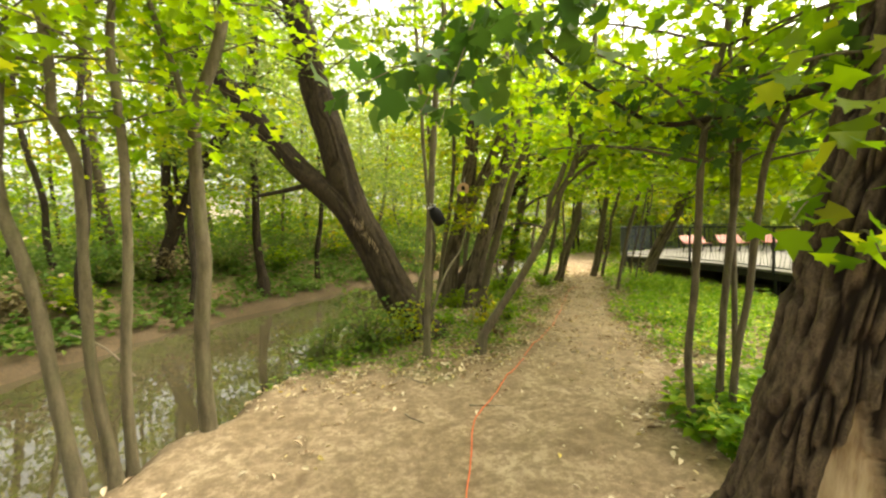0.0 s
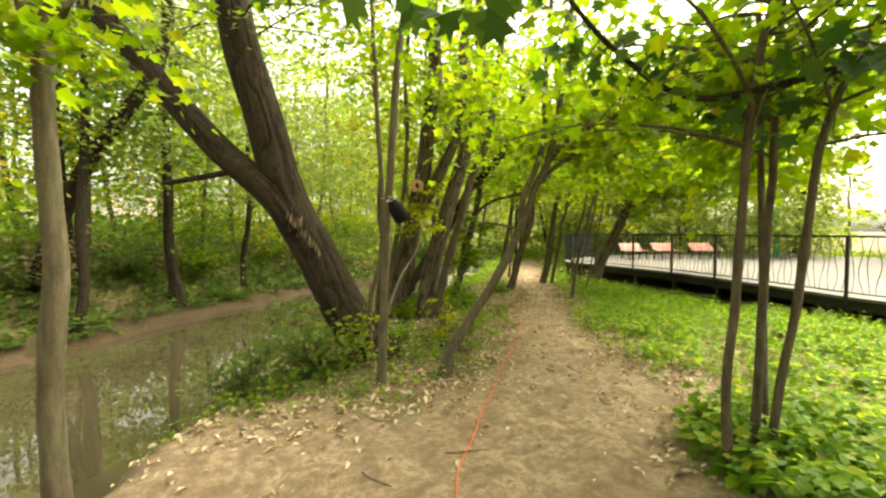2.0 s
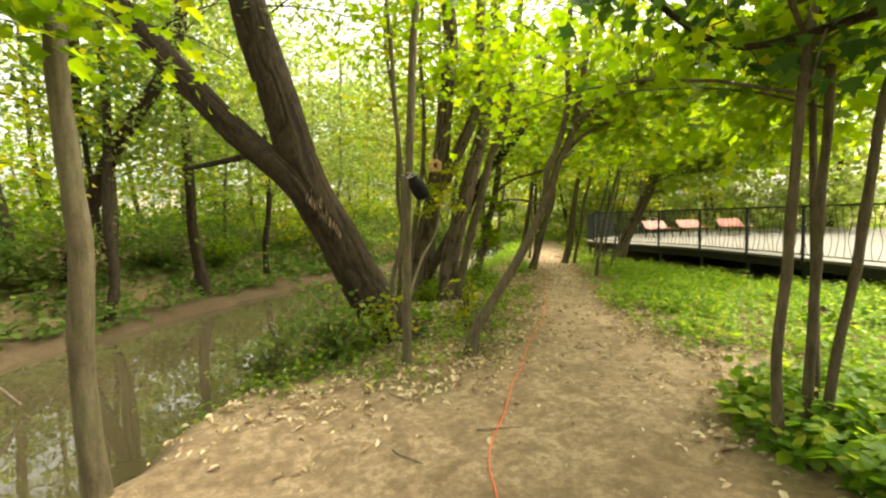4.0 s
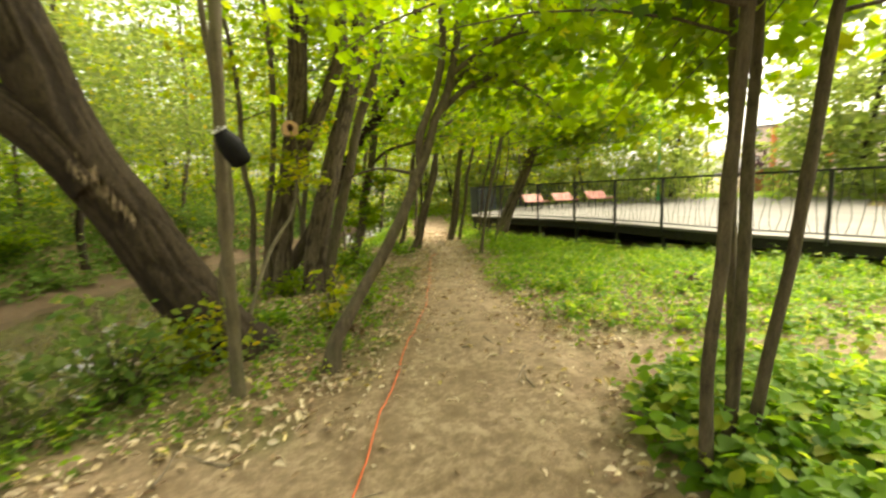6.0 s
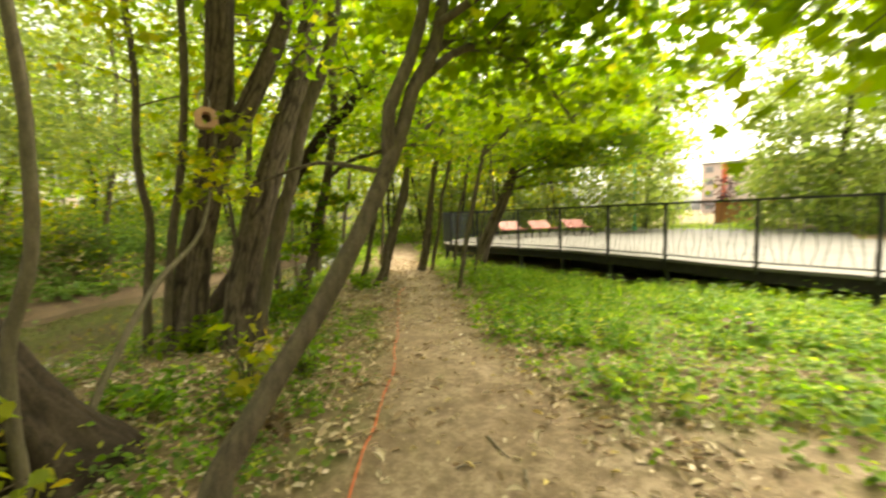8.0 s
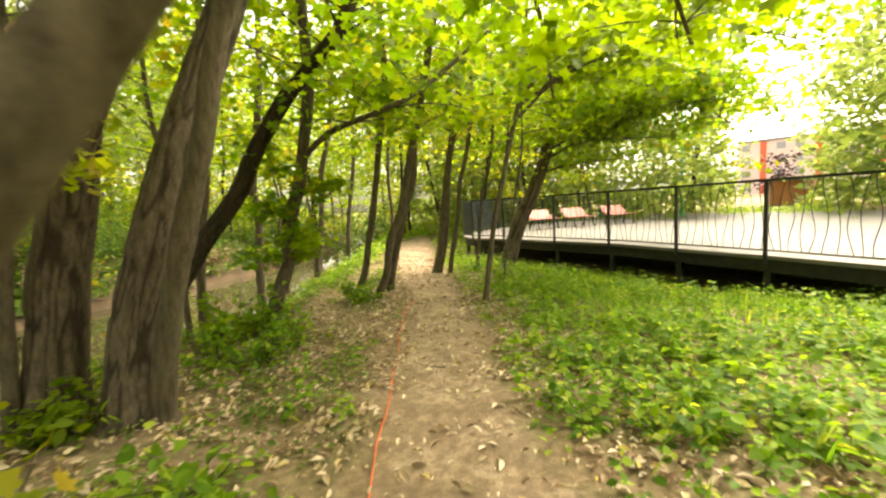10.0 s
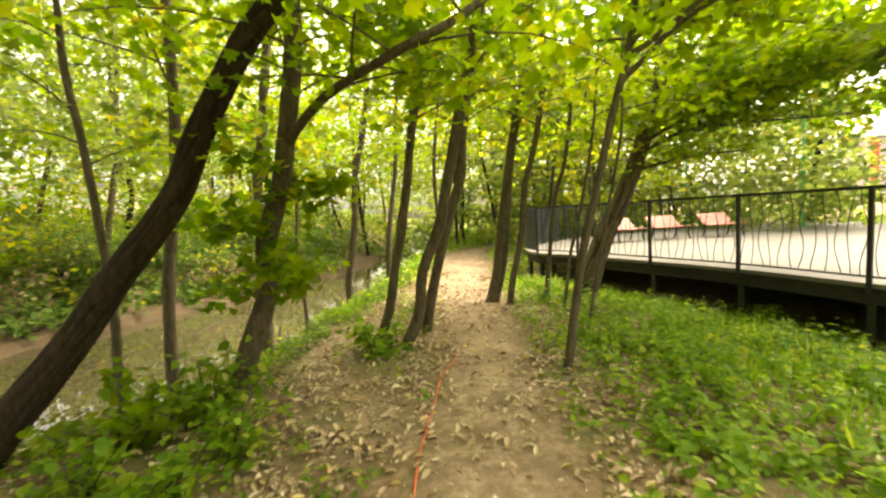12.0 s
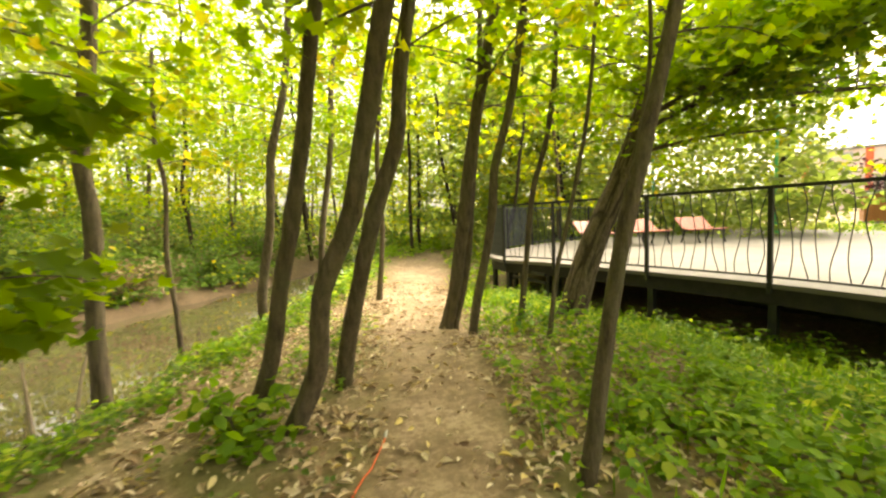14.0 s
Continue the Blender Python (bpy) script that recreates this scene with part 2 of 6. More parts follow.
# ---- mesh helpers ----
RNG = np.random.default_rng(11)


def mesh_from(name, verts, faces, smooth=False):
    me = bpy.data.meshes.new(name)
    me.from_pydata([tuple(v) for v in verts], [], faces)
    if smooth:
        me.polygons.foreach_set("use_smooth", [True] * len(me.polygons))
    me.update()
    return me


def mesh_uniform(name, verts, idx, sizes):
    """Mesh out of flat arrays: verts (n,3), loop indices and polygon sizes."""
    me = bpy.data.meshes.new(name)
    me.vertices.add(len(verts))
    me.vertices.foreach_set("co", np.asarray(verts, np.float32).ravel())
    me.loops.add(len(idx))
    me.loops.foreach_set("vertex_index", np.asarray(idx, np.int32))
    me.polygons.add(len(sizes))
    starts = np.concatenate(([0], np.cumsum(sizes)[:-1]))
    me.polygons.foreach_set("loop_start", starts.astype(np.int32))
    me.update(calc_edges=True)
    return me


def part(name, me, material, parent, label=""):
    """Links a mesh, or a bmesh, as one object under a thing."""
    if isinstance(me, bmesh.types.BMesh):
        bm, me = me, bpy.data.meshes.new(name)
        bm.to_mesh(me)
        bm.free()
    if not me.materials:
        me.materials.append(material)
    ob = new(name, me)
    if parent is not None:
        ob.parent = parent
        ob.matrix_parent_inverse = Matrix.Identity(4)
    if label:
        ob["label"] = label
    return ob


def thing(name, place, label, category, group="", kind=""):
    ob = new(name)
    ob.location = place
    ob.empty_display_size = 0.2
    return tagged(ob, label, category, group, kind)


def smooth_line(pts, step=0.16):
    """Catmull-Rom through the points, about step metres apart. pts: rows of any width, the first three being a place."""
    p = np.asarray(pts, float)
    p = np.vstack((2 * p[0] - p[1], p, 2 * p[-1] - p[-2]))
    rows = []
    for i in range(1, len(p) - 2):
        a, b, c, d = p[i - 1:i + 3]
        n = max(2, int(np.linalg.norm((c - b)[:3]) / step))
        t = np.linspace(0, 1, n, endpoint=False)[:, None]
        rows.append(0.5 * (2 * b + (c - a) * t + (2 * a - 5 * b + 4 * c - d) * t ** 2 + (3 * b - a - 3 * c + d) * t ** 3))
    rows.append(p[-2][None])
    return np.vstack(rows)


def tube_arrays(line, radii, sides=8, rough=0.0, seed=0, start=0):
    """Rings of a round, slightly uneven limb along a line: verts and quads (closed at its tip)."""
    line, radii = np.asarray(line, float), np.asarray(radii, float)
    tang = np.gradient(line, axis=0)
    tang /= np.linalg.norm(tang, axis=1)[:, None] + 1e-9
    ref = np.array([0.0, 1.0, 0.0]) if abs(tang[0][1]) < 0.8 else np.array([1.0, 0.0, 0.0])
    u = np.cross(tang, ref)
    u /= np.linalg.norm(u, axis=1)[:, None]
    v = np.cross(tang, u)
    ang = np.arange(sides) * 2 * np.pi / sides
    rg = np.random.default_rng(seed)
    k = 1.0 + rough * rg.normal(0, 1, (len(line), 1)) * 0.6 + rough * np.sin(ang[None] * 3 + rg.uniform(0, 6) + np.arange(len(line))[:, None] * 0.25) + rough * 0.6 * rg.normal(0, 1, (len(line), sides))
    ring = u[:, None] * np.cos(ang)[None, :, None] + v[:, None] * np.sin(ang)[None, :, None]
    verts = (line[:, None] + ring * (radii[:, None] * k)[:, :, None]).reshape(-1, 3)
    n = len(line)
    i, j = np.meshgrid(np.arange(n - 1), np.arange(sides), indexing="ij")
    a = i * sides + j
    b = i * sides + (j + 1) % sides
    quads = np.stack((a, a + sides, b + sides, b), -1).reshape(-1, 4) + start
    return verts, quads


def tube_mesh(name, strands, sides=8, rough=0.0):
    """One mesh of one or more limbs; each strand: (line, radii)."""
    vs, qs, at = [], [], 0
    for k, (line, radii) in enumerate(strands):
        v, q = tube_arrays(line, radii, sides, rough, k + 3, at)
        vs.append(v)
        qs.append(q)
        at += len(v)
    vs, qs = np.vstack(vs), np.vstack(qs)
    me = mesh_uniform(name, vs, qs.ravel(), np.full(len(qs), 4))
    me.polygons.foreach_set("use_smooth", [True] * len(qs))
    return me


# Leaf outlines: half widths along the midrib, folded at the rib.
OVATE = (((0.0, 0.0), (0.3, 0.25), (0.33, 0.55), (0.0, 1.0)),)
LOBED = (((0.0, 0.0), (0.52, 0.16), (0.34, 0.4), (0.46, 0.74), (0.15, 0.66), (0.0, 1.05)),)
DIAMOND = (((0.0, 0.0), (0.38, 0.45), (0.0, 1.0)),)
NARROW = (((0.0, 0.0), (0.1, 0.3), (0.08, 0.7), (0.0, 1.0)),)
BLADE = (((0.0, 0.0), (0.035, 0.4), (0.0, 1.0)),)
DRY = (((0.0, 0.0), (0.19, 0.28), (0.2, 0.62), (0.0, 1.0)),)
NARROW2 = (((0.0, 0.0), (0.13, 0.4), (0.0, 1.0)),)


def leaf_mesh(name, places, sizes, outline, rg, tilt=0.6, droop=0.3, heading=None, fold=0.3):
    """One mesh of many leaves: each its own island, folded at the rib, with its own turn and slant."""
    n = len(places)
    half = outline[0]
    m = len(half)
    right = np.array([(x, y, fold * x) for x, y in half])
    left = np.array([(-x, y, fold * x) for x, y in half[1:-1]])
    tpl = np.vstack((right, left))
    r_idx = list(range(m))
    l_idx = [0, m - 1] + [m + i for i in range(m - 3, -1, -1)]
    yaw = rg.uniform(0, 2 * np.pi, n) if heading is None else heading
    pit = rg.normal(-droop, tilt * 0.6, n)
    rol = rg.normal(0, tilt, n)
    cy, sy, cp, sp, cr, sr = np.cos(yaw), np.sin(yaw), np.cos(pit), np.sin(pit), np.cos(rol), np.sin(rol)
    p = tpl[None] * np.asarray(sizes)[:, None, None]
    x, y, z = p[..., 0], p[..., 1], p[..., 2]
    x, z = x * cr[:, None] + z * sr[:, None], -x * sr[:, None] + z * cr[:, None]
    y, z = y * cp[:, None] - z * sp[:, None], y * sp[:, None] + z * cp[:, None]
    x, y = x * cy[:, None] - y * sy[:, None], x * sy[:, None] + y * cy[:, None]
    verts = (np.stack((x, y, z), -1) + np.asarray(places)[:, None]).reshape(-1, 3)
    k = len(tpl)
    base = (np.arange(n) * k)[:, None]
    idx = np.concatenate((base + np.array(r_idx)[None], base + np.array(l_idx)[None]), 1).ravel()
    return mesh_uniform(name, verts, idx, np.full(2 * n, m))


# ---- the lie of the land ----
NEAR_BANK = np.array([(-9, -30), (-6, -9), (-3.6, -1), (-2.7, 2.3), (-2.0, 3.9), (-1.5, 4.9), (-0.8, 6.3), (-0.7, 8.0), (0.25, 9.7), (1.3, 10.75), (2.75, 11.45), (3.35, 12.55), (4.15, 13.85), (5.05, 15.6), (6.3, 17.9), (9.6, 24.0), (14, 33), (22, 60)], float)
FAR_BANK = np.array([(-16, -30), (-11, -9), (-8, 1), (-6.0, 6.4), (-5.2, 9.0), (-3.9, 11.2), (-2.4, 13.9), (-0.6, 16.4), (1.0, 17.9), (2.5, 19.0), (4.8, 21.4), (7.6, 24.6), (12, 35), (19, 62)], float)
DECK_EDGE = np.array([(8.6, -20), (8.95, -6), (9.1, -0.1), (9.25, 1.4), (9.38, 2.95), (9.47, 4.5), (9.5, 5.94), (9.82, 7.65), (10.02, 9.13), (10.18, 10.72), (10.1, 12.27), (9.94, 14.09), (9.62, 15.2)], float)
DECK_BACK = np.array([(9.62, 15.2), (10.0, 16.3), (11.2, 17.4), (13.2, 18.3), (16, 18.8), (20, 19.2), (24, 19.4)], float)
TRAIL = np.array([(-0.6, -12), (0.0, -5), (0.25, -1), (0.55, 1.4), (1.3, 3.0), (2.45, 4.2), (3.0, 5.2), (3.35, 6.1), (3.75, 7.0), (4.3, 8.0), (4.75, 8.85), (5.4, 10.0), (5.85, 10.9), (6.2, 11.8), (6.95, 13.6), (7.7, 15.4), (8.9, 18.0), (9.9, 20.2), (12.2, 21.9), (24, 24.5)], float)
TRAIL_W = np.array([1.2, 1.3, 1.6, 1.75, 1.35, 0.95, 0.8, 0.62, 0.5, 0.46, 0.44, 0.4, 0.4, 0.42, 0.6, 0.7, 0.62, 0.7, 0.9, 0.9])
SIDE_RIGHT = np.array([(2.4, 3.9), (3.4, 4.2), (4.4, 3.5), (6.2, 2.4), (8.4, 1.6)], float)
SIDE_LEFT = np.array([(4.3, 9.2), (3.85, 10.4), (3.95, 11.2), (4.6, 12.3), (5.9, 14.1), (7.3, 15.6)], float)


def dist_line(x, y, line, width=None):
    """Signed distance to a polyline (positive on its right side going along it), and the width there."""
    best = np.full(x.shape, 1e9)
    sign = np.ones(x.shape)
    wid = np.zeros(x.shape)
    for i in range(len(line) - 1):
        a, b = line[i], line[i + 1]
        d = b - a
        t = np.clip(((x - a[0]) * d[0] + (y - a[1]) * d[1]) / (d @ d), 0, 1)
        px, py = x - a[0] - t * d[0], y - a[1] - t * d[1]
        r = np.hypot(px, py)
        s = np.where(px * d[1] - py * d[0] >= 0, 1.0, -1.0)
        near = r < best
        best, sign = np.where(near, r, best), np.where(near, s, sign)
        if width is not None:
            wid = np.where(near, width[i] + t * (width[i + 1] - width[i]), wid)
    return best * sign, wid


def sstep(x, a, b):
    t = np.clip((x - a) / (b - a), 0, 1)
    return t * t * (3 - 2 * t)


def wob(x, y, f, ph):
    return (np.sin(x * f + ph) * np.cos(y * f * 1.13 + ph * 2) + 0.5 * np.sin(x * f * 2.3 + y * f * 1.7 + ph * 3) + 0.3 * np.sin(y * f * 4.1 - x * f * 3.3 + ph)) / 1.8


def height(x, y):
    x, y = np.asarray(x, float), np.asarray(y, float)
    dn, _ = dist_line(x, y, NEAR_BANK)
    df, _ = dist_line(x, y, FAR_BANK)
    df = -df
    dn = dn + 0.18 * wob(x, y, 2.6, 1.0)
    df = df + 0.25 * wob(x, y, 1.9, 2.0)
    land = -0.8 + 0.8 * sstep(dn, -0.25, 0.75) ** 0.8
    far = -0.8 + 0.42 * sstep(df, -0.2, 0.6) + 0.85 * sstep(df, 0.9, 3.0) + 0.5 * sstep(df, 3, 12)
    h = np.where(dn > -0.3, land, np.where(df > -0.3, far, -0.85))
    h = np.where((dn <= -0.25) & (df <= -0.2), -0.85, h)
    dd, _ = dist_line(x, y, DECK_EDGE)
    db, _ = dist_line(x, y, DECK_BACK)
    inside = np.where((dd > 0) & (db > 0), np.minimum(dd, 50), np.where(db < 0, -np.abs(db), dd))
    fall = 0.1 + 0.8 * sstep(y, 4.5, 9.5)
    dip = fall * (-0.1 * sstep(inside, -4.5, -2) - 0.38 * sstep(inside, -2.2, 0.2)) + (0.36 + 0.48 * fall) * sstep(inside, 3.0, 6.0)
    dip = np.where(dn > 1.5, dip, 0)
    h = h + dip
    h = h + 0.2 * np.exp(-((x - 3.1) ** 2 + (y - 1.9) ** 2) / 1.3)
    h = h + np.where(dn > 0.2, 1.0, 0.6) * (0.02 * wob(x, y, 3.1, 0.3) + 0.016 * wob(x, y, 8.5, 4.0) + 0.006 * wob(x, y, 15.0, 1.3))
    return h


def worn(x, y):
    """Where feet have worn the ground bare, 0 to 1."""
    x, y = np.asarray(x, float), np.asarray(y, float)
    d, w = dist_line(x, y, TRAIL, TRAIL_W)
    jig = np.clip(w, 0.45, 1.0) * (0.16 * wob(x, y, 2.7, 5.0) + 0.1 * wob(x, y, 7.0, 2.2))
    m = 1 - sstep(np.abs(d) + jig, w * 0.75, w * 1.2)
    d2, _ = dist_line(x, y, SIDE_RIGHT)
    m = np.maximum(m, 0.8 * (1 - sstep(np.abs(d2) + jig, 0.3, 0.75)))
    d3, _ = dist_line(x, y, SIDE_LEFT)
    m = np.maximum(m, 0.7 * (1 - sstep(np.abs(d3) + jig, 0.12, 0.4)))
    clear = (1 - sstep(np.hypot((x + 0.4) / 1.9, (y - 2.3) / 2.4) + jig * 0.6, 0.85, 1.15))
    m = np.maximum(m, clear)
    dn, _ = dist_line(x, y, NEAR_BANK)
    return m * sstep(dn, 0.1, 0.6)


def zat(x, y):
    return float(height(np.array([x]), np.array([y]))[0])


def axis_steps(lo, hi, step, far):
    core = np.arange(lo, hi + 1e-6, step)
    grow = [step]
    while sum(grow) < far:
        grow.append(grow[-1] * 1.22)
    g = np.cumsum(grow)
    return np.concatenate((lo - g[::-1], core, hi + g))


gx, gy = axis_steps(-7.5, 11.5, 0.11, 420), axis_steps(-3.0, 19.0, 0.11, 420)
GX, GY = np.meshgrid(gx, gy, indexing="ij")
GZ = height(GX, GY)
nx_, ny_ = GX.shape
gi, gj = np.meshgrid(np.arange(nx_ - 1), np.arange(ny_ - 1), indexing="ij")
a_ = gi * ny_ + gj
quads_ = np.stack((a_, a_ + ny_, a_ + ny_ + 1, a_ + 1), -1).reshape(-1, 4)
gme = mesh_uniform("ground", np.stack((GX, GY, GZ), -1).reshape(-1, 3), quads_.ravel(), np.full(len(quads_), 4))
gme.polygons.foreach_set("use_smooth", [True] * len(quads_))
att = gme.attributes.new("worn", "FLOAT", "POINT")
att.data.foreach_set("value", worn(GX, GY).ravel().astype(np.float32))
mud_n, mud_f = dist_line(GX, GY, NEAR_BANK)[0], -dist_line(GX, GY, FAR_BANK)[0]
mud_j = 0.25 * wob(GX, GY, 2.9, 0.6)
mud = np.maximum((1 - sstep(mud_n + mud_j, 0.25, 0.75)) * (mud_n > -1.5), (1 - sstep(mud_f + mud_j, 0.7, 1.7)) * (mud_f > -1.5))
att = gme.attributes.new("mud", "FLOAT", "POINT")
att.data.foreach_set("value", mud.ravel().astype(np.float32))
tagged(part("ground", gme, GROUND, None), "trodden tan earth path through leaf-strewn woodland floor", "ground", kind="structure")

# stream surface
line_n, line_f = smooth_line(np.c_[NEAR_BANK, np.zeros(len(NEAR_BANK))], 1.0), smooth_line(np.c_[FAR_BANK, np.zeros(len(FAR_BANK))], 1.0)
wv, wf = [], []
NW = 90
for k in range(NW + 1):
    p = line_n[int(k * (len(line_n) - 1) / NW)]
    q = line_f[int(k * (len(line_f) - 1) / NW)]
    d = (q - p) / (np.linalg.norm(q - p) + 1e-6)
    p, q = p - d * 0.9, q + d * 0.9
    wv += [(p[0], p[1], -0.6), (q[0], q[1], -0.6)]
    if k:
        wf.append((2 * k - 2, 2 * k - 1, 2 * k + 1, 2 * k))
tagged(part("water", mesh_from("water", wv, wf), WATER, None), "slow murky brown-green stream reflecting bright sky", "stream", kind="structure")


# ---- trees ----
def grow(pts, height_to, lean_keep=0.5):
    """Carries a stem on above its known part up to a height."""
    pts = [tuple(p) for p in pts]
    a, b = np.array(pts[-2]), np.array(pts[-1])
    d = (b - a) / np.linalg.norm(b - a)
    while b[2] < height_to:
        d = d * lean_keep + np.array([0, 0, 1.0]) * (1 - lean_keep)
        d /= np.linalg.norm(d)
        b = b + d * 1.1 + np.array([0.1 * math.sin(b[2] * 3.1 + a[0] * 5), 0.1 * math.cos(b[2] * 2.3 + a[1] * 5), 0])
        pts.append(tuple(b))
    return pts


def clear_of_trail(p):
    """Keeps twigs and leaves out of the walker's way."""
    d, _ = dist_line(p[:, 0], p[:, 1], WALKWAY)
    return ~((np.abs(d) < 0.75) & (p[:, 2] < 2.25))


def open_canopy(p, rg):
    """Upper crowns near the walk are airy and let the sky through."""
    d, _ = dist_line(p[:, 0], p[:, 1], WALKWAY)
    thin = sstep(p[:, 2], 3.7, 5.4) * (1 - sstep(np.abs(d), 7.0, 13.0))
    return rg.uniform(0, 1, len(p)) > np.where(d < -1.3, 0.3, 0.85) * thin


WALKWAY = np.array([(0.3, -2), (0.2, 0), (0.1, 0.7), (0.6, 1.6), (1.3, 3.0), (2.0, 4.1), (2.85, 5.1), (3.6, 6.7), (4.5, 8.2), (5.4, 9.8)], float)


def crown_arrays(axis, zb, top, reach, nleaf, rg, spread=0.24, per=55, rise=0.45, droop=0.35):
    """Branches sprung from an axis, and the places of leaves in flat sprays along them."""
    zs = axis[:, 2]
    nb = max(6, int(nleaf / per))
    limbs, places = [], []
    for k in range(nb):
        z = zb + (top - zb) * (k + rg.uniform(0, 1)) / nb
        i = int(np.argmin(np.abs(zs - z)))
        if np.ptp(zs) < 1.75:
            i = int((len(axis) - 1) * (0.18 + 0.82 * (k + rg.uniform(0, 1)) / nb))
        s = axis[i]
        f = (z - zb) / max(0.1, top - zb) if np.ptp(zs) >= 1.75 else 0.35
        ln = reach * (0.45 + 0.55 * math.sqrt(max(0.05, 1 - (1.5 * (f - 0.35)) ** 2))) * rg.uniform(0.6, 1.1)
        az = k * 2.39996 + rg.uniform(-0.5, 0.5)
        el = rise * rg.uniform(0.4, 1.5)
        d = np.array([math.cos(az) * math.cos(el), math.sin(az) * math.cos(el), math.sin(el)])
        t = np.linspace(0, 1, 6)[:, None]
        bend = np.array([rg.normal(0, 0.12), rg.normal(0, 0.12), 0]) * ln
        line = s + d * ln * t + bend * t ** 2 + np.array([0, 0, -droop * ln]) * t ** 2.2
        limbs.append((line, np.linspace(0.004 + 0.005 * ln, 0.002, 6)))
        u = rg.uniform(0.22, 1.05, per) ** 0.8
        q = np.stack([np.interp(u, t[:, 0], line[:, c]) for c in range(3)], -1)
        q += rg.normal(0, 1, (per, 3)) * np.array([spread, spread, spread * 0.5]) * (0.4 + ln * 0.35)
        places.append(q)
    return limbs, np.vstack(places)


def cell_noise(u, v, around, seed):
    """Smooth noise on a grid that closes on itself in u after so many cells."""
    g = np.random.default_rng(seed).uniform(0, 1, (around, 211))
    i, j = np.floor(u).astype(int), np.floor(v).astype(int)
    fu, fv = u - i, v - j
    fu, fv = fu * fu * (3 - 2 * fu), fv * fv * (3 - 2 * fv)
    i0, i1, j0, j1 = i % around, (i + 1) % around, j % 211, (j + 1) % 211
    return (g[i0, j0] * (1 - fu) + g[i1, j0] * fu) * (1 - fv) + (g[i0, j1] * (1 - fu) + g[i1, j1] * fu) * fv


def ridged_mesh(line, rad, seed, cells):
    """A stout stem whose bark is split into long upright ridges with furrows between them."""
    n, sides = len(line), 84
    tang = np.gradient(line, axis=0)
    tang /= np.linalg.norm(tang, axis=1)[:, None]
    u = np.cross(tang, np.array([0.0, 1.0, 0.0]))
    u /= np.linalg.norm(u, axis=1)[:, None]
    v = np.cross(tang, u)
    ang = np.arange(sides) * 2 * np.pi / sides
    along = np.concatenate(([0], np.cumsum(np.linalg.norm(np.diff(line, axis=0), axis=1))))[:, None]
    a, zz = np.broadcast_to(ang[None] / (2 * np.pi), (n, sides)), np.broadcast_to(along, (n, sides))
    warp = cell_noise(a * 10, zz * 2.2, 10, seed)
    plate = np.abs(cell_noise(a * cells + 1.6 * warp, zz * 2.6, cells, seed + 1) - 0.5) * 2
    chip = cell_noise(a * cells + warp, zz * 11, cells, seed + 2)
    lump = cell_noise(a * 5, zz * 1.1, 5, seed + 3) - 0.5
    r = rad[:, None] * (1 + 0.14 * lump + 0.085 * (sstep(plate, 0.03, 0.5) - 0.6) + 0.03 * (chip - 0.5))
    ring = u[:, None] * np.cos(ang)[None, :, None] + v[:, None] * np.sin(ang)[None, :, None]
    verts = (line[:, None] + ring * r[:, :, None]).reshape(-1, 3)
    i, j = np.meshgrid(np.arange(n - 1), np.arange(sides), indexing="ij")
    p, q = i * sides + j, i * sides + (j + 1) % sides
    quads = np.stack((p, p + sides, q + sides, q), -1).reshape(-1, 4)
    me = mesh_uniform("trunk", verts, quads.ravel(), np.full(len(quads), 4))
    me.polygons.foreach_set("use_smooth", [True] * len(quads))
    # mask for the shade painted into the grooves between ridges
    me.attributes.new("furrow_shade", "FLOAT", "POINT").data.foreach_set("value", (0.75 * (1 - sstep(plate, 0.05, 0.3))).ravel().astype(np.float32))
    return me


